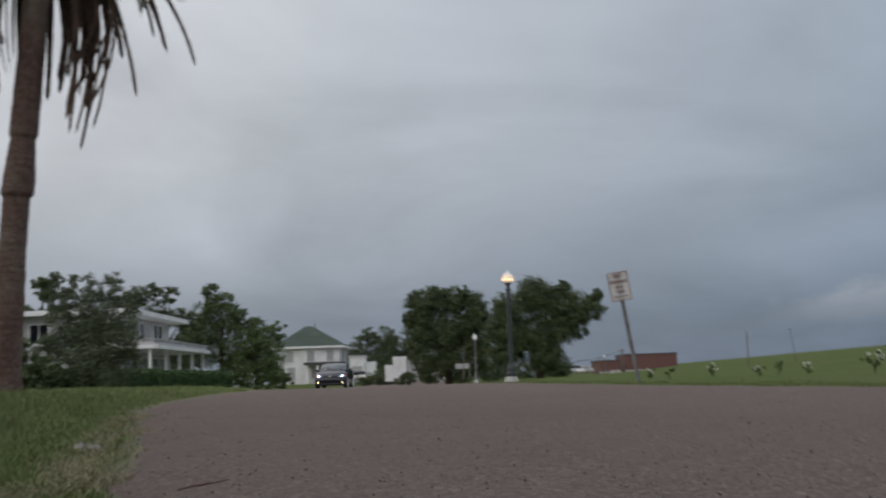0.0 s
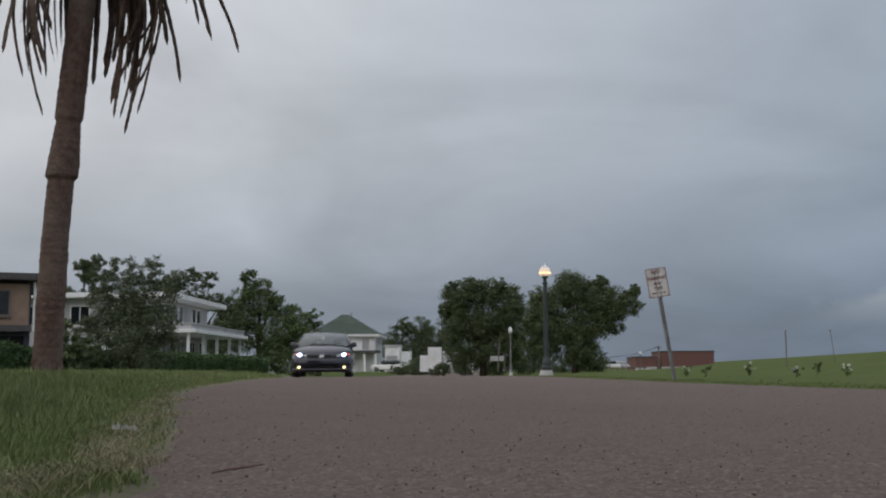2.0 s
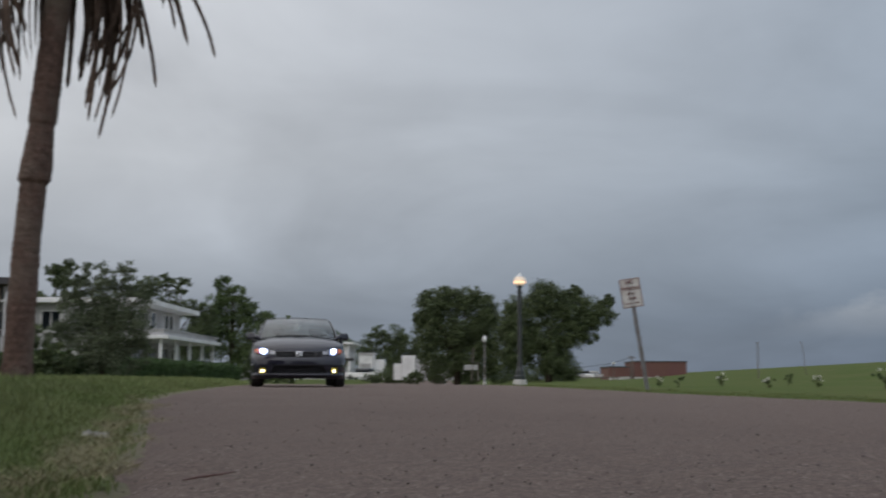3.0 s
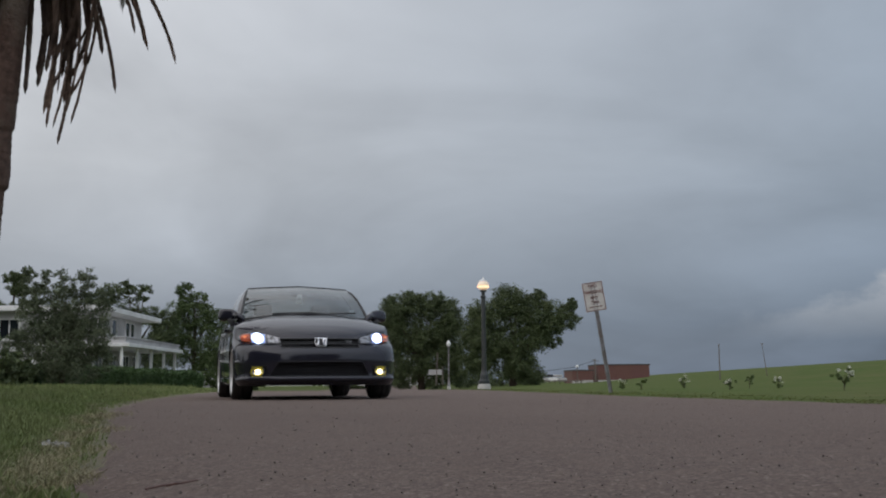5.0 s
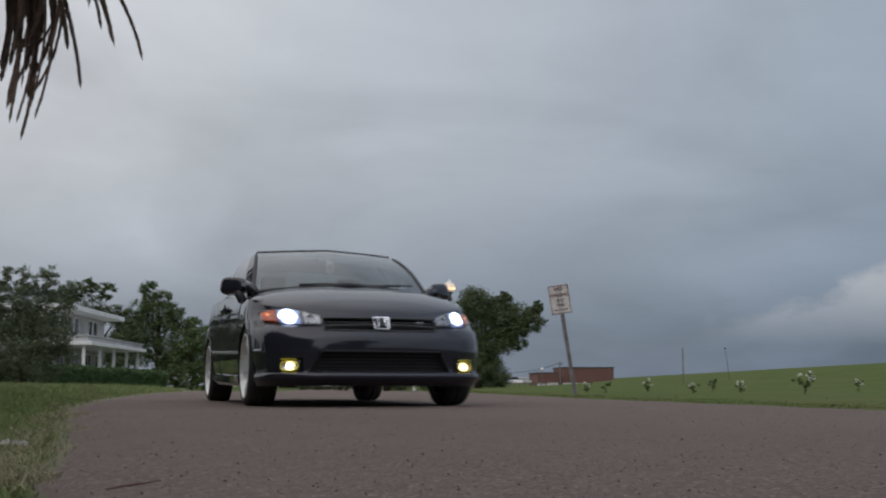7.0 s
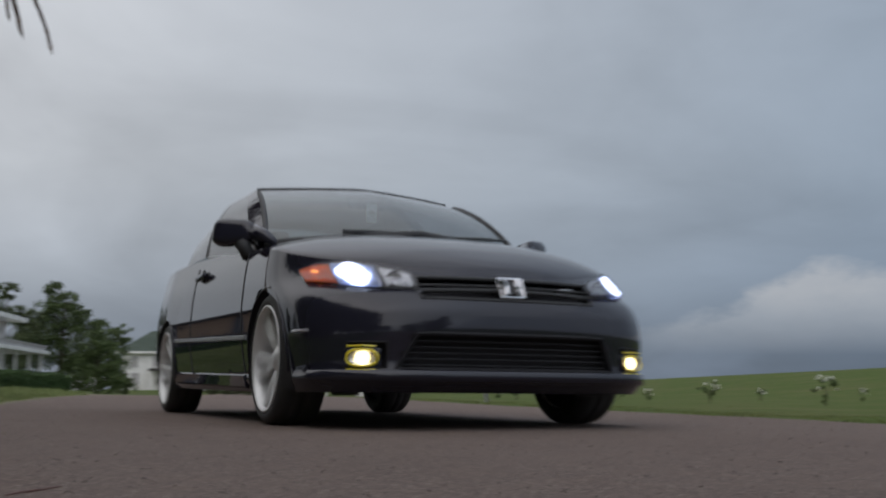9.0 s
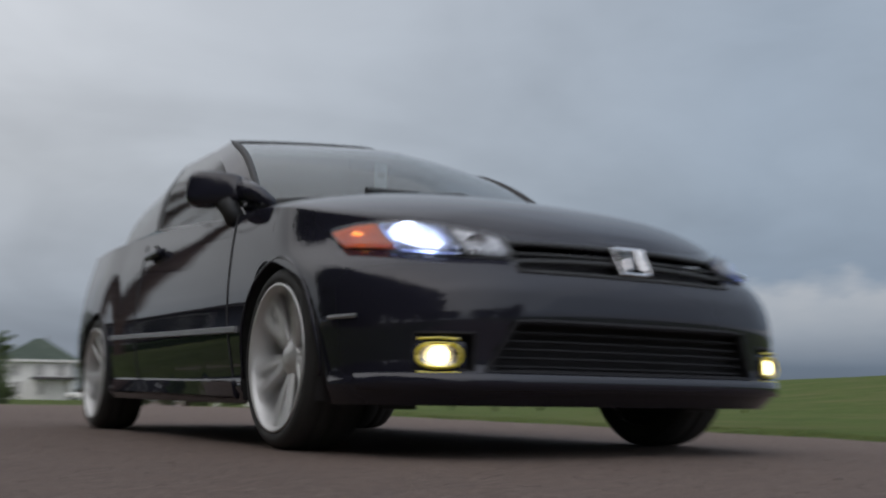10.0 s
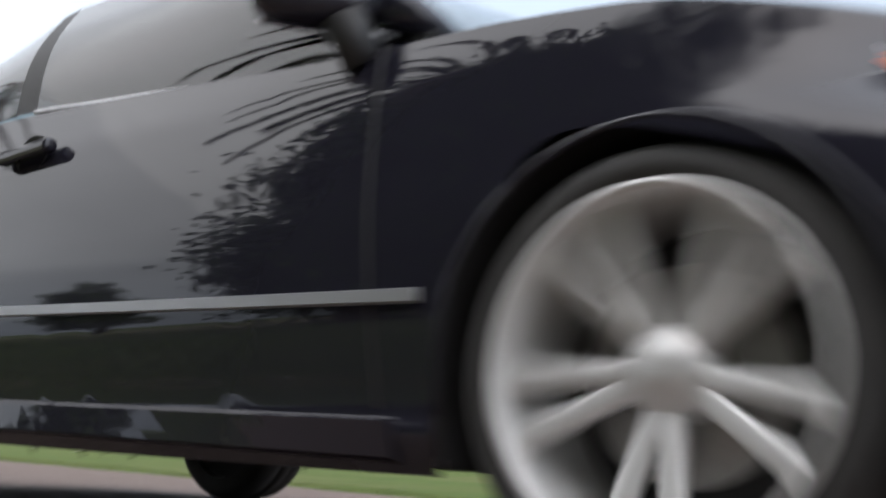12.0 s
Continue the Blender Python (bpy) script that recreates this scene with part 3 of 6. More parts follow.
    for k, (a, d, w, h) in enumerate(((2.1, 112, 1.1, 1.7), (4.2, 128, 1.0, 1.6), (0.9, 112, 1.4, 2.1), (8.6, 92, 1.0, 1.8), (3.5, 125, 1.7, 2.2), (2.75, 124, 1.3, 1.5), (-0.5, 107, 1.7, 1.7), (-2.2, 108, 2.0, 1.9), (-3.5, 108, 1.9, 1.7), (-5.9, 100, 1.6, 1.4), (-4.7, 104, 1.8, 1.5), (21.2, 36, 0.5, 1.85), (20.2, 38, 0.45, 1.3))):
        x, y = az(a, d)
        tree("shrub", "dark green garden shrub before a white wall", x, y, [(0, 0, h * 0.5, w, w, h * 0.5), (w * 0.4, 0, h * 0.35, w * 0.7, w, h * 0.4)], 900, 0.15, LEAF, 0.05, 30 + k, category="shrub")
    # trees across the verge, mirrored in the car's flank as it passes
    for k, (x, y, h, w) in enumerate(((-33, 2, 8.0, 3.2), (-30, 14, 6.5, 2.6), (-38, -14, 9.0, 3.6), (-27, 27, 5.5, 2.2), (-44, 30, 8.0, 3.4), (-31, -29, 8.0, 3.4))):
        tree("verge_tree", "dark green shade tree behind the grass verge", x, y, [(-w * 0.5, 0, h * 0.62, w * 0.6, w * 0.6, h * 0.3), (w * 0.5, 0, h * 0.7, w * 0.6, w * 0.6, h * 0.3), (0, w * 0.4, h * 0.55, w * 0.8, w * 0.7, h * 0.35), (0, 0, h * 0.35, w * 0.8, w * 0.8, h * 0.25)], 3200, 0.22, LEAF, 0.25, 40 + k)
    # close verge trees; the last four, unseen, are added to darken the car's nose
    for k, (a, d, h, w) in enumerate(((63, 9.5, 7.4, 2.2), (75, 8.5, 9.4, 2.5), (90, 8, 10.5, 2.7), (106, 8, 10.5, 2.8), (122, 8, 10.5, 2.8), (139, 8.5, 10.0, 2.8), (155, 11, 8.5, 2.6), (163, 26, 9.0, 3.4), (174, 31, 9.5, 3.6), (195, 27, 9.0, 3.6), (209, 24, 8.5, 3.4))):
        x, y = az(a, d)
        tree("verge_tree", "dense dark shade tree out of view, mirrored in the car", x, y, [(-w * 0.5, 0, h * 0.62, w * 0.6, w * 0.6, h * 0.32), (w * 0.5, 0, h * 0.66, w * 0.6, w * 0.6, h * 0.32), (0, w * 0.4, h * 0.55, w * 0.8, w * 0.7, h * 0.4), (0, 0, h * 0.28, w * 0.95, w * 0.9, h * 0.28)], 9500, 0.16, LEAF, 0.22, 50 + k)
    for k, (x, y, h, w) in enumerate(((-7.9, 4.2, 8.6, 2.7), (-9.2, 6.2, 9.2, 2.7), (-9.4, 2.4, 7.6, 2.4))):
        tree("verge_tree", "dense dark tree behind the verge palm", x, y, [(-w * 0.4, 0, h * 0.62, w * 0.6, w * 0.6, h * 0.32), (w * 0.4, 0, h * 0.58, w * 0.6, w * 0.6, h * 0.3), (0, w * 0.4, h * 0.5, w * 0.8, w * 0.7, h * 0.4), (0, 0, h * 0.26, w * 0.95, w * 0.9, h * 0.26)], 24000, 0.17, LEAF, 0.16, 70 + k)
    # flowering saplings on the slope of the levee
    for k, (a, d, h) in enumerate(((-22.1, 17, 0.44), (-27.8, 15, 0.46), (-16.5, 20, 0.27), (-18.9, 24, 0.30), (-14.2, 23, 0.34), (-11.0, 24, 0.30), (-12.0, 22, 0.30), (-29.5, 26, 0.36), (-17.5, 25, 0.38), (-24.6, 26, 0.35))):
        x, y = az(a, d)
        t = tree("sapling", "small levee sapling with white flower heads" if k not in (6, 8) else "small bare green sapling on the levee", x, y, [(0, 0, h * 0.3, h * 0.24, h * 0.2, h * 0.3), (0.03, 0, h * 0.72, h * 0.32, h * 0.25, h * 0.2), (-h * 0.22, 0, h * 0.6, h * 0.2, h * 0.2, h * 0.16)], 230, 0.03, LEAF_LIGHT, 0.008, 60 + k, category="sapling")
        if k not in (6, 8):
            leaf_cloud("blossom", [(0, 0, h * 0.85, h * 0.30, h * 0.2, h * 0.14), (h * 0.2, 0, h * 0.65, h * 0.16, h * 0.15, h * 0.12), (-h * 0.25, 0, h * 0.7, h * 0.14, h * 0.12, h * 0.10)], 80, 0.026, BLOOM, 80 + k, t)


build_trees()


def build_hedge():
    rng = np.random.default_rng(9)
    hedge = thing("clipped_hedge", "long clipped dark green hedge beside the verge", "hedge", pose(0, 0, 0))
    n = 60000
    y = rng.uniform(22, 69, n)
    which = rng.random(n)
    h = 0.92 + 0.08 * np.sin(y * 0.9) + 0.05 * np.sin(y * 2.7)
    z = np.where(which < 0.45, h, h * rng.random(n) ** 0.8)
    x = -14.3 + np.where(which < 0.45, rng.uniform(-0.6, 0.6, n), 0.62) + rng.normal(0, 0.06, n)
    c = np.stack([x, y, z + rng.normal(0, 0.03, n)], 1)
    u = rng.standard_normal((n, 3))
    u /= np.linalg.norm(u, axis=1)[:, None]
    w = np.cross(u, rng.standard_normal((n, 3)))
    w /= np.linalg.norm(w, axis=1)[:, None]
    s = 0.052 * rng.uniform(0.6, 1.4, n)[:, None]
    v = np.stack([c - u * s, c + w * s * 0.5, c + u * s, c - w * s * 0.5], 1)
    ob = new("foliage", cloud_mesh("foliage", v.reshape(-1, 3), np.arange(4 * n).reshape(n, 4).tolist(), HEDGE))
    ob.parent = hedge
    bm = bmesh.new()
    for k in range(47):
        add_box(bm, -14.85, 22 + k, 0, -13.75, 23 + k, 0.86 + 0.06 * math.sin(k))
    part("core", bm, HEDGE, hedge)


build_hedge()


TRUNK_R = ((0, 0.245), (0.3, 0.222), (1.2, 0.222), (3.16, 0.203), (3.2, 0.252), (3.5, 0.245), (4.12, 0.193), (4.16, 0.220), (5.2, 0.215), (5.5, 0.205), (6.4, 0.212), (8, 0.24))
TRUNK_X = ((0, 0.0), (1.2, 0.02), (2.3, 0.06), (3.1, 0.11), (3.9, 0.185), (6.06, 0.36), (8, 0.47))


def build_palm(name, label, x, y, height, slim, seed, plumes=()):
    """plumes: (bearing, reach, height of the tip) of single dry fronds that hang clear of the rest."""
    z0 = float(ground_height(x, y))
    palm = thing(name, label, "palm tree", pose(x, y, z0))
    rng = random.Random(seed)
    bm = bmesh.new()
    n, ring0, zz = 26, None, 0.0
    while zz <= height:
        r = slim * float(np.interp(zz, [p[0] for p in TRUNK_R], [p[1] for p in TRUNK_R]))
        r *= 1 + 0.022 * math.sin(zz * 52) * (0.6 + 0.4 * math.sin(zz * 7))
        cx = float(np.interp(zz, [p[0] for p in TRUNK_X], [p[1] for p in TRUNK_X])) * (1 if slim == 1 else -0.2)
        ring = []
        for k in range(n):
            a = 2 * math.pi * k / n
            q = r * (1 + 0.07 * noise.noise(Vector((math.cos(a) * 3, math.sin(a) * 3, zz * 5 + seed))))
            ring.append(bm.verts.new((cx + q * math.cos(a), q * math.sin(a), zz)))
        if ring0:
            for k in range(n):
                bm.faces.new((ring0[k], ring0[(k + 1) % n], ring[(k + 1) % n], ring[k]))
        ring0 = ring
        zz += 0.03
    part("trunk", bm, PALM_BARK, palm, "rough ringed brown palm trunk", smooth=True)
    # root fringe
    bm = bmesh.new()
    for k in range(26):
        a = rng.uniform(0, 6.283)
        tube([(0.22 * math.cos(a), 0.22 * math.sin(a), 0.24), (0.245 * math.cos(a), 0.245 * math.sin(a), 0.1), (0.28 * math.cos(a), 0.28 * math.sin(a), -0.02)], [0.016, 0.016, 0.010], 5, bm)
    part("root_fringe", bm, PALM_BARK, palm)
    top = Vector((cx, 0, height))

    def frond(a, reach, tip_z, dry, width, rise=0.5):
        out = Vector((math.cos(a), math.sin(a), 0))
        across = Vector((-math.sin(a), math.cos(a), 0)) * rng.uniform(-0.12, 0.12)
        steps = 22
        drop = height - tip_z
        curl = rng.uniform(0.1, 0.45) * reach if dry and reach < 1.2 else 0.0
        bend = 1.75 if reach < 1.2 else 1.2
        pts = []
        for i in range(steps + 1):
            u = i / steps
            go = reach * (1 - (1 - u) ** bend) - curl * max(0.0, u - 0.7) ** 2 * 10
            up = rise * 4 * u * (1 - u) * (1 - 0.5 * u) - drop * u ** (1.55 if dry else 2.3)
            pts.append(top + out * (0.12 + go) + across * math.sin(u * 3.1) + Vector((0, 0, up)))
        vs, fs = [], []
        count = 110
        for i in range(8, count + 1):
            u = i / count * 0.998
            f = u * steps
            j = min(int(f), steps - 1)
            c = pts[j].lerp(pts[j + 1], f - j)
            d = (pts[j + 1] - pts[j]).normalized()
            side = d.cross(out)
            side = (side if side.length > 0.05 else Vector((-out.y, out.x, 0))).normalized()
            ln = width * (1 - 0.4 * u) * rng.uniform(0.85, 1.08)
            for s in (1, -1):
                if rng.random() < 0.05:
                    continue
                open_ = rng.uniform(0.14, 0.30) * (1 - u ** 3) + 0.02 if dry else rng.uniform(0.5, 0.8)
                tip = c + (side * s * open_ + d * 1.0 + out * rng.uniform(-0.14, 0.14) * (1 - u ** 3) + Vector((0, 0, -0.25 if dry else -0.35))).normalized() * ln
                wv = (side * 0.5 + out * 0.5).normalized() * (0.030 if dry else 0.012)
                k = len(vs)
                m = c.lerp(tip, 0.45) + side * s * ln * 0.05
                vs += [c - wv * 0.6, c + wv * 0.6, m + wv, tip, m - wv]
                fs += [(k, k + 1, k + 2, k + 4), (k + 4, k + 2, k + 3)]
        ob = new("frond", cloud_mesh("frond", vs, fs, FROND_DRY if dry else FROND_GREEN))
        ob.parent = palm
        part("rib", tube(pts, [0.03 - 0.001 * i for i in range(steps + 1)], 5), FROND_DRY, ob)

    for a, reach, tip_z in plumes:
        frond(radians(a), reach, tip_z, True, 0.42, 0.6)
    for k in range(20):
        frond(k * 2.399 + rng.uniform(-0.2, 0.2), rng.uniform(2.3, 3.0), height - rng.uniform(-0.2, 1.0), False, 0.42, 1.1)
    for k in range(14):
        frond(k * 2.399 + rng.uniform(-0.3, 0.3), rng.uniform(1.6, 2.4), height - rng.uniform(1.3, 2.0), True, 0.42, 0.7)
    for k in range(46):
        a = k * 2.399 + rng.uniform(-0.4, 0.4)
        # few dead fronds are left on the open side, towards the street
        if math.cos(a - radians(-68)) < 0.6:
            frond(a, rng.uniform(0.55, 1.15), height - rng.uniform(1.9, 2.8), True, 0.42, 0.5)


x, y = az(22.25, 18)
build_palm("palm_tree", "tall date palm with drooping dry brown fronds", x, y, 7.75, 1.0, 4,
           ((20, 2.3, 5.7), (8, 1.85, 5.75), (30, 1.4, 5.2), (18, 1.0, 4.5), (34, 0.8, 4.2), (2, 0.92, 4.65), (40, 0.55, 4.7), (14, 0.72, 4.4), (26, 0.45, 4.45), (52, 0.55, 4.75), (6, 0.5, 4.8), (45, 0.85, 4.95), (22, 1.15, 4.85), (205, 1.5, 4.55), (190, 0.9, 4.4), (218, 1.9, 4.9), (196, 1.8, 5.3), (212, 1.4, 5.5), (180, 1.9, 5.4), (201, 1.1, 5.0), (225, 1.2, 5.2)))
build_palm("palm_tree", "slender palm with ragged fronds on the verge", -7.3, 6.0, 6.5, 0.72, 7)


# ---- street furniture ----
def street_lamp(x, y, h, lit, label):
    lamp = thing("street_lamp", label, "street lamp", pose(x, y, float(ground_height(x, y)) - (0.06 if lit else 0.0)), "lamps along the street")
    k = 1.0 if lit else 0.55
    part("pedestal", lathe([(0.235 * k, 0.0), (0.235 * k, 0.10), (0.22 * k, 0.12), (0.205 * k, 0.20), (0.185 * k, 0.24)], 12), CONCRETE, lamp, "pale concrete foot")
    part("base", lathe([(0.19 * k, 0.2), (0.19 * k, 0.34), (0.15 * k, 0.38), (0.14 * k, 0.52), (0.10 * k, 0.62), (0.085 * k, 0.70)], 12), IRON if lit else GALV, lamp)
    part("post", lathe([(0.085 * k, 0.68), (0.08 * k, 1.2), (0.068 * k, h - 0.62), (0.095 * k, h - 0.60), (0.095 * k, h - 0.54), (0.06 * k, h - 0.52), (0.06, h - 0.42), (0.11, h - 0.38), (0.11, h - 0.33)], 14), IRON if lit else GALV, lamp)
    w = 1.35 if lit else 1.0
    g = part("globe", lathe([(0.08 * w, h - 0.34), (0.12 * w, h - 0.28), (0.145 * w, h - 0.20), (0.138 * w, h - 0.12), (0.105 * w, h - 0.06), (0.06 * w, h - 0.03)], 16), GLOBE if lit else GLOBE_OFF, lamp, "glowing warm acorn globe" if lit else "pale unlit acorn globe", smooth=True)
    part("cap", lathe([(0.112 * w, h - 0.055), (0.095 * w, h - 0.01), (0.04, h + 0.03), (0.022, h + 0.08), (0.004, h + 0.12)], 12), GLOBE_OFF, g)
    if lit:
        part("bulb", lathe([(0.172, h - 0.272), (0.186, h - 0.255), (0.198, h - 0.225), (0.199, h - 0.20)], 16), BULB, g, "bright warm lower glass round the bulb", smooth=True)


x, y = az(-3.68, 36)
street_lamp(x, y, 3.74, True, "dark iron street lamp with lit acorn globe")
x, y = az(-1.78, 72)
street_lamp(x, y, 3.25, False, "thin pale street lamp with unlit acorn globe")
x, y = az(0.35, 112)
street_lamp(x, y, 3.2, False, "thin pale street lamp far along the street")


def text_mesh(words, size, material, name, parent, m, label=""):
    cu = bpy.data.curves.new("lettering", "FONT")
    cu.body, cu.size, cu.align_x, cu.align_y, cu.extrude = words, size, "CENTER", "CENTER", 0.0015
    cu.offset = size * 0.022
    tmp = new("lettering", cu)
    me = bpy.data.meshes.new_from_object(tmp)
    bpy.data.objects.remove(tmp)
    bpy.data.curves.remove(cu)
    me.materials.clear()
    me.materials.append(material)
    ob = new(name, me)
    ob.parent = parent
    ob.matrix_basis = m
    return tagged(ob, label)


def build_sign():
    x, y = az(-10.38, 16)
    sign = thing("parking_sign", "leaning no parking sign on a steel post", "road sign", pose(x, y, 0.0, 0, -8.8, 8))
    bm = bmesh.new()
    # U-channel post
    for a, b, c, d in ((-0.022, -0.004, 0.022, 0.0), (-0.028, -0.020, -0.020, 0.0), (0.020, -0.020, 0.028, 0.0)):
        add_box(bm, a, b, -0.05, c, d, 1.62)
    part("post", bm, GALV, sign, "rusty galvanised channel post")
    plate = part("plate", boxed(-0.160, -0.012, 1.225, 0.160, -0.008, 1.66, 0.001), SIGNWHITE, sign, "weathered white sign plate with red lettering")
    bm = bmesh.new()
    for a, b, c, d in ((-0.154, 1.645, 0.154, 1.655), (-0.154, 1.230, 0.154, 1.240), (-0.154, 1.2405, -0.144, 1.6445), (0.144, 1.2405, 0.154, 1.6445)):
        add_box(bm, a, -0.0145, b, c, -0.0122, d)
    part("border", bm, SIGNRED, plate)
    for words, z, size in (("NO", 1.600, 0.085), ("PARKING", 1.508, 0.074), ("ANY", 1.428, 0.062), ("TIME", 1.357, 0.062)):
        text_mesh(words, size, SIGNRED, "lettering", plate, pose(0, -0.0132, z, 90, 0, 0))
    bm = boxed(-0.075, -0.0145, 1.284, 0.075, -0.0122, 1.294)
    for s in (-1, 1):
        vs = [bm.verts.new((s * 0.112, -0.0138, 1.289)), bm.verts.new((s * 0.074, -0.0138, 1.306)), bm.verts.new((s * 0.074, -0.0138, 1.272))]
        bm.faces.new(vs)
    part("arrow", bm, SIGNRED, plate)
    for z in (1.26, 1.61):
        part("bolt", lathe([(0.008, -0.018), (0.008, -0.012), (0.001, -0.020)], 8, axis="z"), GALV, sign, at=pose(0, -0.003, z, 90, 0, 0))


build_sign()


def build_posts():
    for a, d, h, tilt, label in ((-16.03, 95, 3.4, 0, "thin dark wooden post on the levee"), (-18.4, 95, 3.1, -7, "thin leaning wooden post on the levee")):
        x, y = az(a, d)
        p = thing("levee_post", label, "post", pose(x, y, float(ground_height(x, y)) - 0.3, 0, tilt, 0))
        part("pole", tube([(0, 0, 0), (0, 0, h)], [0.055 if tilt == 0 else 0.035, 0.045 if tilt == 0 else 0.02], 8), WEATHERED, p)
        part("cap", lathe([(0.06, h - 0.12), (0.065, h - 0.05), (0.03, h + 0.02)], 8), WEATHERED, p)
    # power pole with a sagging line down to the brick buildings
    x, y = az(-9.6, 235)
    p = thing("power_pole", "wooden power pole with a sagging line", "utility pole", pose(x, y, -0.2))
    part("pole", tube([(0, 0, 0), (0, 0, 5.4)], [0.18, 0.13], 8), WEATHERED, p)
    part("crossarm", boxed(-0.8, -0.07, 4.9, 0.8, 0.07, 5.05), WEATHERED, p)
    part("lamp_arm", tube([(0, 0, 5.1), (-0.5, 0, 5.3), (-0.9, 0, 5.2)], 0.05, 6), GALV, p)
    part("wire", tube([(0, 0, 5.1), (-5, 0, 3.6), (-11, 0, 2.9), (-18, 0, 2.7), (-26, 0, 3.2)], 0.055, 5), PLASTIC, p)
    x, y = az(-8.65, 200)
    p = thing("yard_light", "small pole light before the brick building", "utility pole", pose(x, y, -0.1))
    part("pole", tube([(0, 0, 0), (0, 0, 3.2)], 0.09, 6), WEATHERED, p)
    part("lamp_head", lathe([(0.25, 3.1), (0.3, 3.3), (0.1, 3.5)], 8), GLOBE_OFF, p)
    # a pale post with a small board by the oaks
    x, y = az(-1.1, 84)
    p = thing("notice_post", "grey post with a small pale board", "sign", pose(x, y, 0))
    part("post", tube([(0, 0, 0), (0.12, 0, 2.6)], [0.06, 0.05], 8), WEATHERED, p)
    part("board", boxed(-0.6, -0.04, 0.85, 0.45, 0.0, 1.25, 0.01), GREYWALL, p, "small pale board")
    part("stay", tube([(0.5, 0, 0.0), (0.5, 0, 1.5)], 0.05, 6), WEATHERED, p)


build_posts()


# ---- houses ----
def window(house, x0, z0, x1, z1, y, face="y", bars=1, frame=WHITE, pane=PANE, note="dark window pane"):
    """A framed window on a wall that faces the road's near end (face y) or the road (face x)."""
    w = 0.09

    def mk(a0, b0, a1, b1, o0, o1, mat, name, parent, label=""):
        if face == "y":
            return part(name, boxed(a0, y - o1, b0, a1, y - o0, b1), mat, parent, label)
        return part(name, boxed(y + o0, a0, b0, y + o1, a1, b1), mat, parent, label)

    bm = bmesh.new()
    rect = [(x0, z0, x1, z0 + w), (x0, z1 - w, x1, z1), (x0, z0 + w, x0 + w, z1 - w), (x1 - w, z0 + w, x1, z1 - w)]
    for k in range(bars):
        c = x0 + (x1 - x0) * (k + 1) / (bars + 1)
        rect.append((c - 0.03, z0 + w, c + 0.03, z1 - w))
    for a0, b0, a1, b1 in rect:
        if face == "y":
            add_box(bm, a0, y - 0.09, b0, a1, y + 0.02, b1)
        else:
            add_box(bm, y - 0.02, a0, b0, y + 0.09, a1, b1)
    f = part("window", bm, frame, house)
    mk(x0 + w * 0.5, z0 + w * 0.5, x1 - w * 0.5, z1 - w * 0.5, 0.02, 0.04, pane, "pane", f, note)
    mk(x0 - 0.06, z0 - 0.07, x1 + 0.06, z0 - 0.01, 0.0, 0.14, frame, "sill", f)


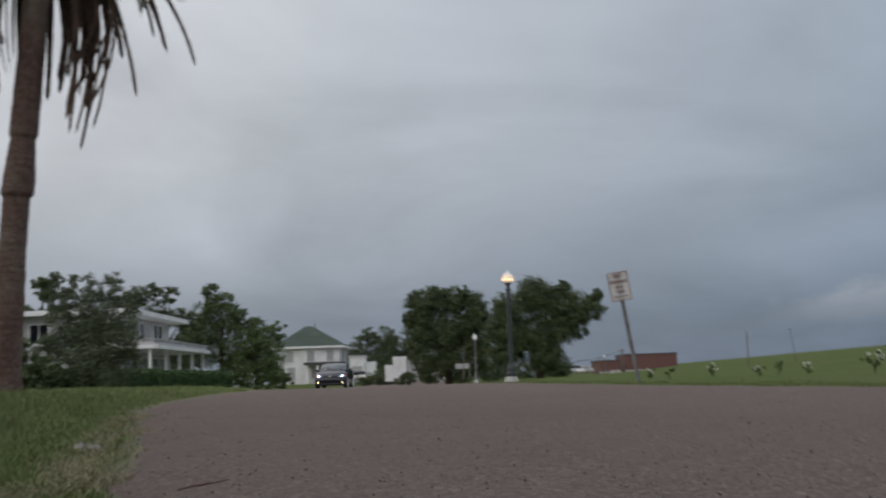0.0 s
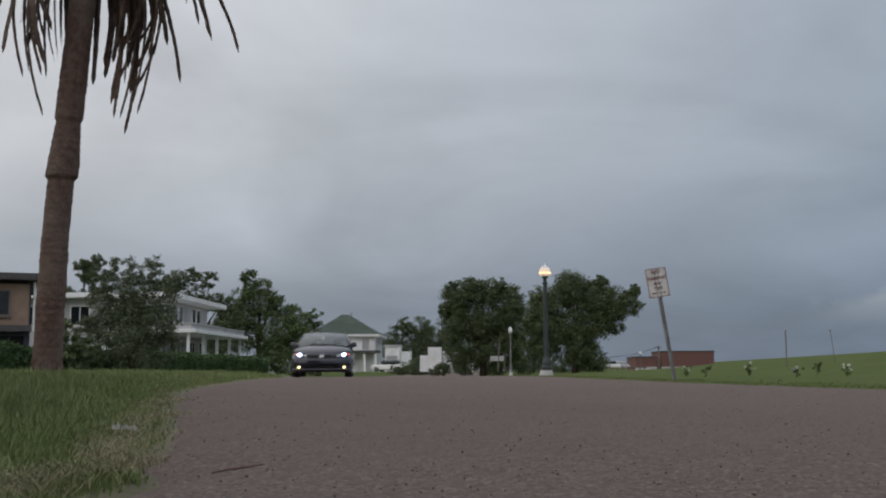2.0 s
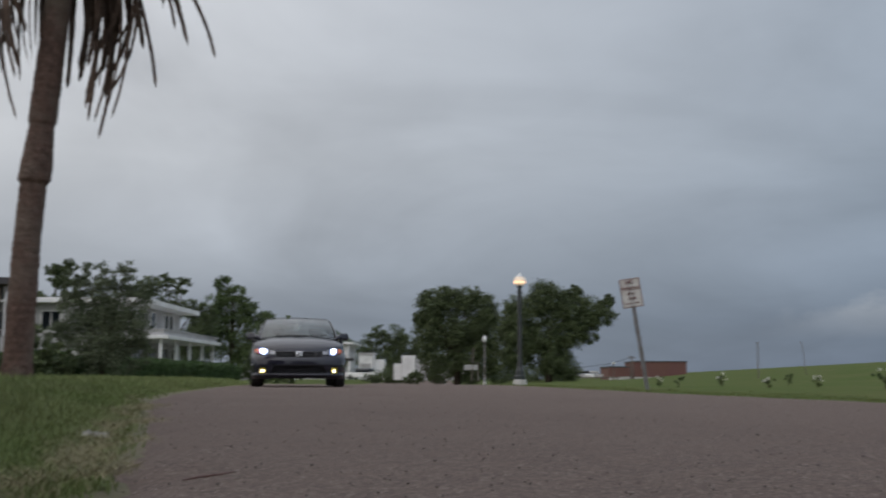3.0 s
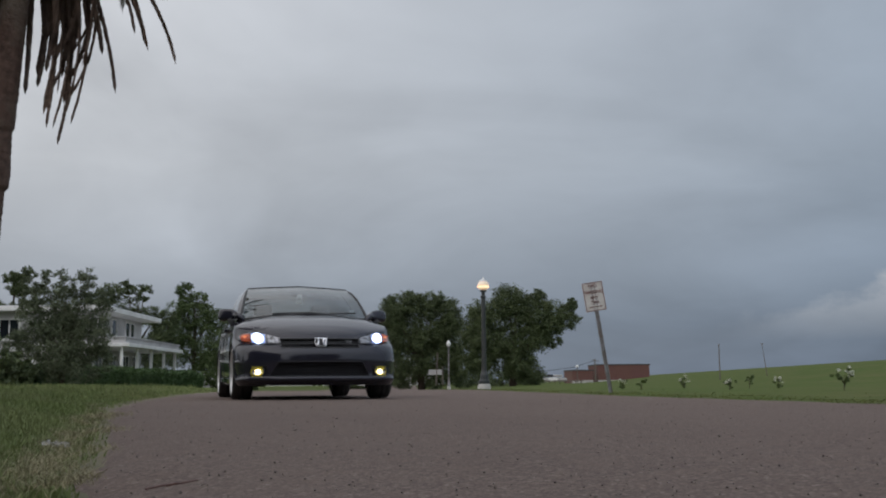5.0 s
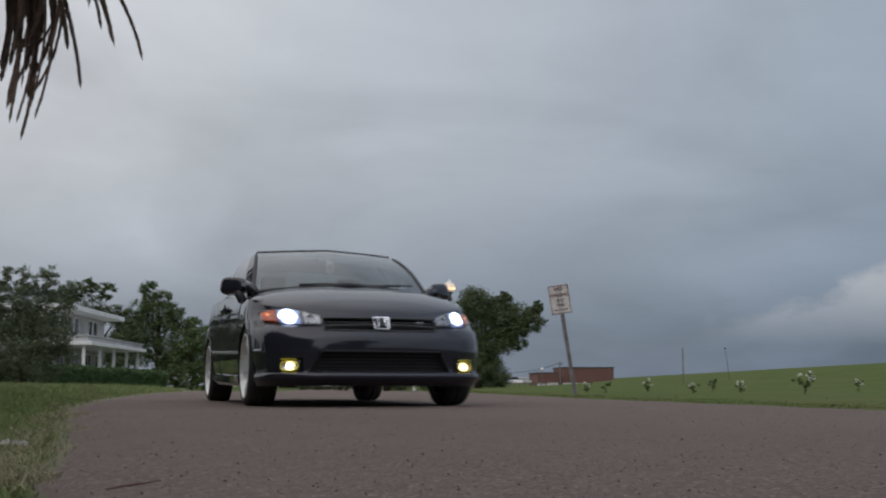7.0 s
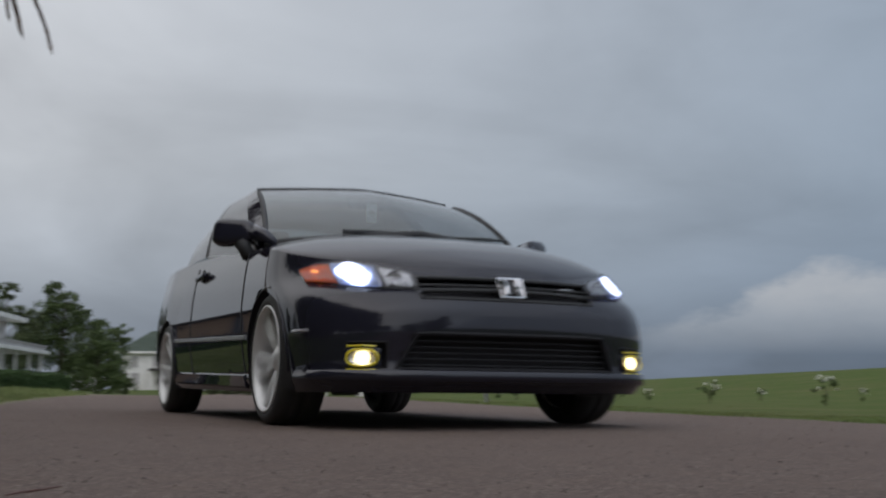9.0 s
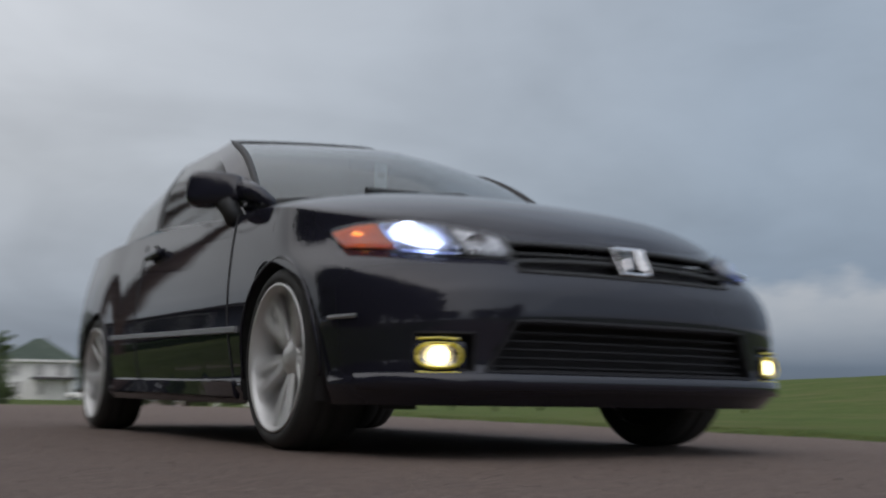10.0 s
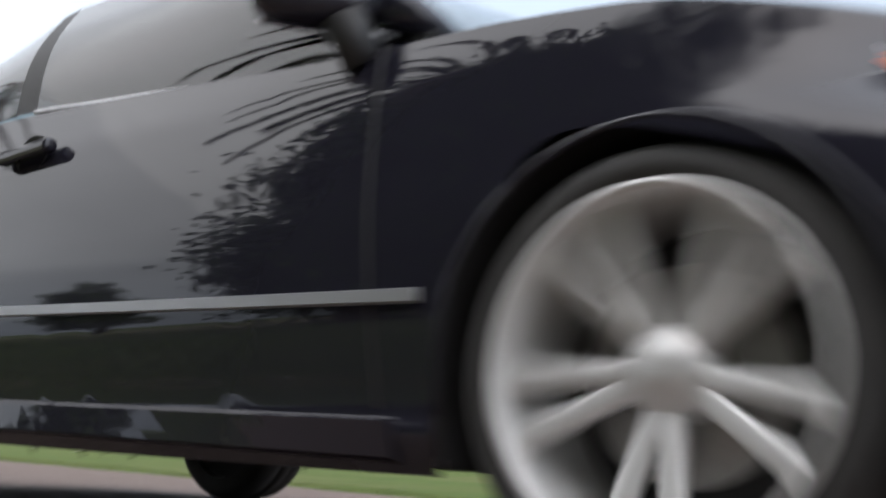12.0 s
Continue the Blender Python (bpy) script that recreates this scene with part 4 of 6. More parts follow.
def balcony_house():
    h = thing("balcony_house", "two-storey white stucco house with long balcony", "house", pose(0, 0, 0.05))
    part("wall", boxed(-31.5, 71, 0, -21.6, 84.2, 5.05), STUCCO, h)
    part("roof", boxed(-32.3, 69.9, 5.05, -20.2, 84.8, 5.38, 0.03), WHITE, h, "flat white overhanging roof slab")
    part("roof_gravel", boxed(-31.9, 70.3, 5.385, -20.6, 84.4, 5.42), GREYWALL, h)
    part("wing", boxed(-38, 73, 0, -31.52, 82, 4.75), STUCCO, h)
    part("wing_roof", boxed(-38.6, 72.2, 4.76, -32.32, 82.6, 5.1), WHITE, h)
    b = part("balcony", boxed(-24.5, 68.4, 2.62, -18.3, 84.2, 2.86, 0.02), WHITE, h, "projecting white balcony slab")
    bm = bmesh.new()
    add_box(bm, -24.2, 68.6, 2.862, -18.6, 68.75, 3.2)
    add_box(bm, -18.75, 68.77, 2.862, -18.6, 84.0, 3.2)
    add_box(bm, -24.3, 68.5, 3.202, -18.5, 68.85, 3.27)
    add_box(bm, -18.85, 68.86, 3.202, -18.5, 84.1, 3.27)
    part("parapet", bm, STUCCO, b)
    for yy in (68.8, 72.6, 76.4, 80.2, 83.8):
        part("post", boxed(-18.95, yy - 0.09, 0, -18.77, yy + 0.09, 2.62), WHITE, h)
    for xx in (-21.2, -23.9):
        part("post", boxed(xx - 0.09, 68.7, 0, xx + 0.09, 68.88, 2.62), WHITE, h)
    part("porch_floor", boxed(-24.5, 68.4, -0.1, -18.3, 84.2, 0.12), CONCRETE, h)
    window(h, -24.6, 3.0, -23.4, 4.75, 71)
    window(h, -22.9, 3.05, -22.2, 4.6, 71, bars=0)
    window(h, -27.6, 3.2, -26.2, 4.6, 71)
    window(h, -30.6, 3.2, -29.2, 4.6, 71)
    for yy in (72.4, 75.8, 79.4, 80.7):
        window(h, yy, 3.0, yy + 1.2, 4.85, -21.6, "x", 0)
    for yy in (72.0, 75.4, 78.8, 81.6):
        window(h, yy, 0.3, yy + 1.7, 2.35, -21.6, "x")
    window(h, -23.4, 0.3, -22.0, 2.4, 71, bars=1)
    door = part("door", boxed(-25.6, 70.9, 0.12, -24.6, 71.02, 2.2), WHITE, h, "white panelled door")
    part("knob", lathe([(0.04, 0), (0.03, 0.05)], 8), CHROME, door, at=pose(-24.75, 70.9, 1.1, 90, 0, 0))
    # low garden wall by the porch
    t = thing("garden_wall", "low white garden wall beside the house", "wall", pose(0, 0, 0))
    part("wall", boxed(-20.5, 85.4, 0, -14.6, 85.7, 0.95), STUCCO, t)
    part("coping", boxed(-20.6, 85.3, 0.955, -14.5, 85.8, 1.06), WHITE, t)
    t = thing("parked_car", "pale parked car half hidden behind trees", "car", pose(-16.8, 97, 0.1, 0, 0, 30))
    part("body", boxed(-0.85, -2.1, 0.25, 0.85, 2.1, 0.85, 0.12), WHITE, t)
    part("cabin", boxed(-0.72, -1.2, 0.85, 0.72, 0.8, 1.4, 0.2), PANE, t)
    for sx in (-1, 1):
        for yy in (-1.3, 1.3):
            part("wheel", lathe([(0.1, -0.1), (0.3, -0.1), (0.3, 0.1), (0.1, 0.1)], 14, axis="x", at=(sx * 0.78, yy, 0.28)), RUBBER, t)


def slate_house():
    h = thing("slate_house", "slate blue two-storey house with tan bay", "house", pose(-23.7, 55.5, 0.05, 0, 0, 24) @ pose(24.2, -55.5, 0))
    part("wall", boxed(-37, 55.5, 0, -24.2, 65, 4.88), BLUEWALL, h)
    part("roof", boxed(-38, 54.2, 4.88, -23.85, 66, 5.25, 0.05), DARKROOF, h, "dark overhanging flat roof")
    part("bay", boxed(-26.6, 54.9, 2.55, -24.3, 55.48, 4.7), TANWALL, h, "tan stucco upper bay")
    part("deck", boxed(-37.2, 54.1, 2.2, -24.15, 55.45, 2.5), DARKROOF, h)
    window(h, -25.9, 3.0, -25.2, 4.4, 54.9, bars=0, frame=WEATHERED)
    window(h, -29.2, 2.7, -27.4, 4.6, 55.5)
    window(h, -32.5, 2.7, -30.4, 4.6, 55.5)
    for xx in (-26.0, -28.8, -32.0):
        window(h, xx, 0.4, xx + 1.6, 2.1, 55.5, frame=BLUEWALL)
    for xx in (-24.1, -26.9, -30.0, -33.4):
        part("post", boxed(xx - 0.1, 54.0, 0, xx + 0.1, 54.2, 2.2), GREYWALL, h)
    part("downpipe", tube([(-24.05, 55.2, 0), (-24.05, 55.2, 4.85)], 0.06, 8), WHITE, h)


def hip_house():
    h = thing("hip_roof_house", "white two-storey house with green hip roof", "house", pose(0, 0, 0))
    x0, x1, y0, y1, e, r = -23.0, -14.4, 149, 160, 5.2, 8.3
    part("wall", boxed(x0, y0, 0, x1, y1, e), WHITE, h)
    bm = bmesh.new()
    o = 0.7
    v = [bm.verts.new(p) for p in ((x0 - o, y0 - o, e), (x1 + o, y0 - o, e), (x1 + o, y1 + o, e), (x0 - o, y1 + o, e), (x0 + 3.2, (y0 + y1) / 2, r), (x1 - 4.4, (y0 + y1) / 2, r))]
    for f in ((0, 1, 5, 4), (1, 2, 5), (2, 3, 4, 5), (3, 0, 4), (3, 2, 1, 0)):
        bm.faces.new([v[k] for k in f])
    roof = part("roof", bm, GREENROOF, h, "mossy green shingled hip roof")
    part("fascia", boxed(x0 - o - 0.02, y0 - o - 0.05, e - 0.28, x1 + o + 0.02, y1 + o, e - 0.01), WHITE, h)
    part("vent_pipe", lathe([(0.08, r - 0.4), (0.08, r + 0.35), (0.02, r + 0.4)], 8, at=(x0 + 4.6, (y0 + y1) / 2, 0)), GALV, roof)
    # grey panes: the sky's reflection is put into their colour
    for xx in (-21.8, -18.9, -16.2):
        window(h, xx, 3.1, xx + 1.0, 4.6, y0, bars=0, frame=STUCCO, pane=GREYWALL, note="pane painted pale like reflected sky")
    for yy in (151, 154.5):
        window(h, yy, 3.1, yy + 1.1, 4.6, x1, "x", 0, STUCCO, GREYWALL, "pane painted pale like reflected sky")
    for xx in (-21.8, -18.4):
        window(h, xx, 0.7, xx + 1.2, 2.3, y0, bars=0, frame=STUCCO, pane=GREYWALL, note="pane painted pale like reflected sky")
    part("porch_roof", boxed(x1 - 4.6, y0 - 3.2, 2.55, x1 + 0.8, y0 - 0.02, 2.9), DARKROOF, h, "dark flat porch roof")
    for k in range(4):
        part("column", boxed(x1 - 4.4 + 1.55 * k, y0 - 3.0, 0, x1 - 4.12 + 1.55 * k, y0 - 2.72, 2.55), WHITE, h)
    t = thing("outbuilding", "small plain white flat-roofed outbuilding", "building", pose(0, 0, 0))
    part("wall", boxed(-12.9, 148, 0, -10.9, 153, 3.5), WHITE, t)
    part("roof", boxed(-13.05, 147.8, 3.5, -10.75, 153.2, 3.7), STUCCO, t)
    part("garage_door", boxed(-12.6, 147.9, 0, -11.2, 148.02, 2.2), GREYWALL, t)
    part("lean_to", boxed(-10.85, 149, 0, -9.4, 152, 2.8), WHITE, t)
    t = thing("parked_car", "white parked sedan beside the outbuilding", "car", pose(-11.5, 138, 0.0, 0, 0, 70))
    part("body", boxed(-0.9, -2.2, 0.25, 0.9, 2.2, 0.9, 0.15), WHITE, t)
    part("cabin", boxed(-0.75, -1.3, 0.9, 0.75, 0.9, 1.45, 0.25), PANE, t)
    for sx in (-1, 1):
        for yy in (-1.4, 1.4):
            part("wheel", lathe([(0.1, -0.1), (0.32, -0.1), (0.32, 0.1), (0.1, 0.1)], 14, axis="x", at=(sx * 0.82, yy, 0.3)), RUBBER, t)


def white_walls():
    t = thing("white_wall", "tall white garden wall partly behind shrubs", "wall", pose(0, 0, 0))
    part("gate_pier", boxed(-5.5, 118, 0, -4.0, 119, 2.7), WHITE, t)
    part("pier", boxed(-6.4, 118.2, 0, -5.55, 119, 1.8), WHITE, t)
    for k in range(4):
        part("panel", boxed(-3.9 + 1.7 * k, 118.3, 0, -2.3 + 1.7 * k, 118.6, 2.3 - 0.25 * (k % 2)), STUCCO, t)
        part("pillar", boxed(-2.3 + 1.7 * k + 0.002, 118.2, 0, -2.2 + 1.7 * k - 0.002, 118.7, 2.5), WHITE, t)


def brick_buildings():
    for name, a0, a1, d, h in (("brick_building", -9.75, -12.55, 250, 4.3), ("brick_building", -8.4, -9.5, 245, 3.0)):
        (x0, y0), (x1, y1) = az(a0, d), az(a1, d)
        t = thing(name, "low flat-roofed red brick building behind the levee", "building", pose(0, 0, -0.2))
        part("wall", boxed(x0, y0, 0, x1, y0 + 14, h), BRICK, t)
        part("parapet", boxed(x0 - 0.15, y0 - 0.15, h + 0.004, x1 + 0.15, y0 + 14.1, h + 0.25), DARKROOF, t)
        for k in range(4):
            xx = x0 + (x1 - x0) * (k + 0.5) / 4
            part("pilaster", boxed(xx - 0.25, y0 - 0.12, 0.904, xx + 0.25, y0 - 0.004, h - 0.1), BRICK, t)
        part("plinth", boxed(x0 - 0.1, y0 - 0.1, 0, x1 + 0.1, y0 - 0.004, 0.9), CONCRETE, t)
    for k, (a, d) in enumerate(((-6.9, 190), (-7.4, 195), (-6.4, 185))):
        x, y = az(a, d)
        t = thing("parked_van", "small white vehicle parked far off", "car", pose(x, y, 0.15, 0, 0, 80))
        part("body", boxed(-0.9, -2.3, 0.2, 0.9, 2.3, 0.9, 0.15), GREYWALL if k else WHITE, t)
        part("cabin", boxed(-0.8, -1.6, 1.0, 0.8, 1.2, 1.45, 0.2), PANE if k != 1 else GREYWALL, t)
    t = thing("guard_rail", "pale low guard rail far along the levee", "rail", pose(0, 0, 0))
    for k in range(9):
        x, y = az(-6.6 - 0.28 * k, 170)
        part("rail_post", boxed(x - 0.08, y, 0, x + 0.08, y + 0.1, 0.55), WEATHERED, t)
    (x0, y0), (x1, y1) = az(-6.5, 170), az(-9.0, 170)
    part("rail", boxed(x0, y0 - 0.75, 0.35, x1, y0 - 0.68, 0.5), WEATHERED, t)


balcony_house()
slate_house()
hip_house()
white_walls()
brick_buildings()


def verge_cottage():
    # the low house across the verge that shows in the car's polished flank
    h = thing("verge_cottage", "long low pale cottage across the verge", "house", pose(-40, -2, 0.1))
    part("wall", boxed(0, -9, 0, 6, 12, 2.7), STUCCO, h)
    part("roof", boxed(-0.6, -9.6, 2.72, 6.6, 12.6, 3.1, 0.05), WHITE, h)
    for yy in (-7, -3.5, 0, 4, 8):
        window(h, yy, 0.9, yy + 1.4, 2.3, 6, "x")


verge_cottage()


# ---- the black coupe; its origin lies on the road under the middle of the front axle, y ahead, x to its right ----
WHEEL_R, AXLE_Z, BASE = 0.295, 0.295, 2.65
ARCH_R, ARCH_Z = 0.336, 0.282


def lerp_table(x, table):
    """Smooth monotone curve through the points of a table."""
    T, V = [p[0] for p in table], [p[1] for p in table]
    if x <= T[0] or x >= T[-1]:
        return V[0] if x <= T[0] else V[-1]
    i = max(k for k in range(len(T) - 1) if T[k] <= x)

    def slope(k):
        if k in (0, len(T) - 1):
            k = min(k, len(T) - 2)
            return (V[k + 1] - V[k]) / (T[k + 1] - T[k])
        p, q = (V[k] - V[k - 1]) / (T[k] - T[k - 1]), (V[k + 1] - V[k]) / (T[k + 1] - T[k])
        return 0.0 if p * q <= 0 else 2 * p * q / (p + q)

    h = T[i + 1] - T[i]
    u = (x - T[i]) / h
    return V[i] * (1 + 2 * u) * (1 - u) ** 2 + slope(i) * h * u * (1 - u) ** 2 + V[i + 1] * u * u * (3 - 2 * u) + slope(i + 1) * h * u * u * (u - 1)


def nose_y(z):
    return lerp_table(z, ((0.14, 0.70), (0.165, 0.735), (0.20, 0.775), (0.225, 0.78), (0.24, 0.762), (0.33, 0.772), (0.40, 0.785), (0.47, 0.782), (0.53, 0.762), (0.58, 0.735), (0.64, 0.70), (0.70, 0.64), (0.80, 0.60)))


def tail_y(z):
    return lerp_table(z, ((0.15, -3.36), (0.25, -3.45), (0.45, -3.50), (0.62, -3.47), (0.85, -3.43), (1.0, -3.38)))


def roundness(z):
    return lerp_table(z, ((0.15, 3.6), (0.24, 3.45), (0.36, 3.25), (0.47, 3.0), (0.55, 2.7), (0.595, 2.4), (0.64, 2.2), (0.70, 2.15)))


def corner_y(z):
    """Where along the car the flank begins to turn into the nose."""
    return lerp_table(z, ((0.15, 0.10), (0.52, 0.10), (0.66, -0.06), (0.80, -0.08)))


def side_x(y, z):
    w = lerp_table(y, ((-3.5, 0.80), (-3.1, 0.845), (-2.65, 0.868), (-2.2, 0.858), (-1.3, 0.852), (-0.5, 0.858), (0.0, 0.866), (0.3, 0.858), (0.6, 0.845)))
    g = lerp_table(z, ((0.13, 0.94), (0.17, 0.965), (0.21, 0.985), (0.235, 0.972), (0.30, 0.982), (0.42, 0.998), (0.52, 1.0), (0.62, 0.992), (0.72, 0.978), (0.80, 0.962), (0.86, 0.945), (1.0, 0.905)))
    return w * g


def shoulder_z(y):
    return lerp_table(y, ((-3.5, 0.955), (-3.0, 0.965), (-2.4, 0.96), (-1.7, 0.935), (-1.1, 0.888), (-0.6, 0.842), (-0.3, 0.825), (0.0, 0.79), (0.2, 0.748), (0.35, 0.717), (0.5, 0.690), (0.63, 0.656), (0.72, 0.637)))


def middle_z(y):
    return lerp_table(y, ((-3.5, 0.97), (-3.35, 1.0), (-3.0, 0.99), (-2.8, 0.93), (-2.5, 0.84), (-1.0, 0.82), (-0.62, 0.895), (-0.42, 0.925), (-0.28, 0.925), (0.0, 0.888), (0.25, 0.838), (0.45, 0.782), (0.58, 0.730), (0.66, 0.683), (0.70, 0.645), (0.72, 0.637)))


Y0, YR = 0.10, -3.02


def ring(u, z):
    """A point of the body's skin: u runs 0..1 round the nose, 1..2 along the flank, 2..3 round the tail."""
    n = roundness(z)
    if u <= 1:
        a = u * math.pi / 2
        yc = corner_y(z)
        w = side_x(yc + 0.2 * (1 - u), z)
        return w * max(math.sin(a), 0) ** (2 / n), yc + (nose_y(z) - yc) * max(math.cos(a), 0) ** (2 / n)
    if u <= 2:
        y = Y0 + (YR - Y0) * (u - 1)
        if y > -0.5:
            y = -0.5 + (y + 0.5) * (corner_y(z) + 0.5) / (Y0 + 0.5)
        return side_x(y, z), y
    a = (3 - u) * math.pi / 2
    return side_x(YR, z) * max(math.sin(a), 0) ** (2 / 3.0), YR + (tail_y(z) - YR) * max(math.cos(a), 0) ** (2 / 3.0)


def normal_at(u, z):
    """The outward normal of the skin."""
    a, b = max(u - 0.012, 0.0), min(u + 0.012, 3.0)
    (x0, y0), (x1, y1) = ring(a, z), ring(b, z)
    (x2, y2), (x3, y3) = ring(u, z - 0.012), ring(u, z + 0.012)
    if u <= 0.0:
        return Vector((0, 0.024, y2 - y3)).normalized()
    if u >= 3.0:
        return Vector((0, -0.024, 0)).normalized()
    n = Vector((x1 - x0, y1 - y0, 0)).cross(Vector((x3 - x2, y3 - y2, 0.024)))
    if n.x * ring(u, z)[0] + n.y * (ring(u, z)[1] + 1.3) < 0:
        n = -n
    return n.normalized()


def nose_point(x, z, off=0.0):
    """The skin of the nose at a given half-width and height, moved out by off."""
    n = roundness(z)
    s = 1 if x >= 0 else -1

    def at(xx, zz):
        nn = roundness(zz)
        q = min(abs(xx) / side_x(0.25, zz), 0.9995)
        a = math.asin(q ** (nn / 2))
        yc = corner_y(zz)
        return Vector((xx, yc + (nose_y(zz) - yc) * math.cos(a) ** (2 / nn), zz))

    p = at(x, z)
    if off == 0:
        return p
    d1 = at(x + 0.004, z) - at(x - 0.004, z)
    d2 = at(x, z + 0.012) - at(x, z - 0.012)
    nrm = d1.cross(d2).normalized()
    if nrm.y < 0:
        nrm = -nrm
    return p + nrm * off


def bottom_z(u, y):
    if u <= 1:
        b = 0.148
    else:
        b = lerp_table(y, ((-3.5, 0.2), (-3.0, 0.185), (-2.6, 0.17), (0.0, 0.145), (0.1, 0.148)))
    for yc in (-0.01, -BASE):
        d = abs(y - yc)
        if d < ARCH_R:
            b = max(b, ARCH_Z + math.sqrt(ARCH_R ** 2 - d * d))
    return b


LOWER = dict(z0=0.245, z1=0.385, x0=0.51, x1=0.43)
UPPER = dict(z0=0.535, z1=0.622, x0=0.41, x1=0.465)


# the fog lamps' pockets, in turns of the nose
POCKET = (0.3147, 0.509)


def in_mouth(p):
    for m in (LOWER, UPPER):
        if p.y > 0.4 and m["z0"] < p.z < m["z1"]:
            f = (p.z - m["z0"]) / (m["z1"] - m["z0"])
            if abs(p.x) < m["x0"] + (m["x1"] - m["x0"]) * f:
                return True
    return False


def build_shell(car):
    us = sorted(list(np.linspace(0, 0.62, 22)) + list(POCKET)) + list(np.linspace(0.64, 1.0, 20))
    ys = []
    for yc in (-0.01, -BASE):
        for t in np.linspace(-1, 1, 33):
            ys.append(yc + ARCH_R * math.sin(t * math.pi / 2))
        ys += [yc + ARCH_R + 0.0008, yc - ARCH_R - 0.0008]
    ys += list(np.linspace(-0.40, -2.26, 34)) + [YR]
    ys = sorted({round(min(v, Y0), 5) for v in ys if v <= Y0 + 1e-6 and v >= YR} | {Y0}, reverse=True)
    us += [1 + (y - Y0) / (YR - Y0) for y in ys[1:]]
    us += list(np.linspace(2.03, 3.0, 18))
    levels = [0.17, 0.20, 0.22, LOWER["z0"], 0.28, 0.315, 0.35, LOWER["z1"], 0.42, 0.46, 0.50, UPPER["z0"], 0.565, 0.595, UPPER["z1"]]
    bm, top = bmesh.new(), bmesh.new()
    cols, leans = [], {}
    for u in us:
        y = ring(u, 0.5)[1]
        # the front of the arch may cut into the nose's flank
        b = bottom_z(u, y)
        if u <= 1:
            d = abs(y + 0.01)
            if d < ARCH_R and ring(u, 0.5)[0] > 0.8:
                b = ARCH_Z + math.sqrt(ARCH_R ** 2 - d * d)
        s = shoulder_z(ring(u, 0.75)[1] if u <= 2 else YR)
        if u <= 1:
            s = shoulder_z(ring(u, 0.66)[1])
            s = shoulder_z(ring(u, s)[1])
        lo = [b + (max(zz - 0.148, 0.0) / (s - 0.148)) * (s - b) for zz in levels]
        zs = [b] + lo + [lo[-1] + (s - lo[-1]) * k for k in (0.15, 0.3, 0.45, 0.6, 0.75, 0.9, 1.0)]
        if u <= 1:
            zs = [b] + [max(zz, b + 0.0006 * i) for i, zz in enumerate(levels)]
            zs += [zs[-1] + (s - zs[-1]) * k for k in (0.15, 0.3, 0.45, 0.6, 0.75, 0.9, 1.0)]
        pts = []
        for i, z in enumerate(zs):
            x, yy = ring(u, z)
            pts.append(Vector((x, yy, z)))
            lean = normal_at(u, z)
            for sx in (1, -1):
                leans[(round(x * sx, 4), round(yy, 4), round(z, 4))] = (lean.x * sx, lean.y, lean.z)
        cols.append((u, pts))
    for s in (1, -1):
        vv = [[bm.verts.new((p.x * s, p.y, p.z)) for p in pts] for _, pts in cols]
        for j, (a, b) in enumerate(zip(vv, vv[1:])):
            sunk = cols[j][0] >= POCKET[0] - 1e-6 and cols[j + 1][0] <= POCKET[1] + 1e-6
            for k in range(len(a) - 1):
                q = [a[k], a[k + 1], b[k + 1], b[k]]
                if sunk and LOWER["z0"] < (q[0].co.z + q[1].co.z) / 2 < 0.35:
                    continue
                mid = (q[0].co + q[1].co + q[2].co + q[3].co) / 4
                if in_mouth(mid) or (q[0].co - q[2].co).length < 1e-5:
                    continue
                bm.faces.new(q)
    bmesh.ops.remove_doubles(bm, verts=bm.verts, dist=0.0004)
    # hood, cabin rim and deck: slices across the car between the two shoulders
    tip = 0.700
    stations = [tip - 0.22 * (k / 22) ** 1.8 for k in range(23)] + list(np.linspace(0.46, -3.0, 84)) + [-3.0 - 0.41 * (1 - (1 - k / 12) ** 1.8) for k in range(1, 13)]
    fs = [1.0, 0.985, 0.955, 0.91, 0.84, 0.74, 0.62, 0.48, 0.32, 0.16, 0.0]
    rows = []
    for y in stations:
        zs = shoulder_z(y)
        yc = corner_y(zs)
        if y > yc:
            n = roundness(zs)
            X = side_x(yc + 0.12, zs) * max(1 - ((y - yc) / (nose_y(zs) - yc)) ** n, 0.0) ** (1 / n)
        elif y < YR:
            X = side_x(YR, zs) * max(1 - ((YR - y) / (YR - tail_y(zs))) ** 3, 0.0) ** (1 / 3)
        else:
            X = side_x(y, zs)
        zm = middle_z(y)
        half = [Vector((X * 0.999, y, zs - 0.006))] + [Vector((X * f, y, zs + (zm - zs) * (1 - f ** 2.7) + 0.010 * (1 - f ** 14) * (1 if y < 0.5 else max(0, (0.70 - y) / 0.2)))) for f in fs[1:]]
        rows.append([Vector((-p.x, p.y, p.z)) for p in half] + half[-2::-1])
    vv = [[top.verts.new(p) for p in r] for r in rows]
    for p, q in zip(vv, vv[1:]):
        for k in range(len(p) - 1):
            w = [p[k], p[k + 1], q[k + 1], q[k]]
            mid = (w[0].co + w[1].co + w[2].co + w[3].co) / 4
            if -2.75 < mid.y < -0.52 and abs(mid.x) < 0.66:
                continue
            top.faces.new(w)
    bmesh.ops.remove_doubles(top, verts=top.verts, dist=0.0004)
    body = part("body", bm, PAINT, car, "glossy black lower body with fenders and bumpers", smooth=True).data
    body.normals_split_custom_set_from_vertices([leans.get(tuple(round(c, 4) for c in v.co), tuple(v.normal)) for v in body.vertices])
    part("hood", top, PAINT, car, "smooth black hood and rear deck", smooth=True)


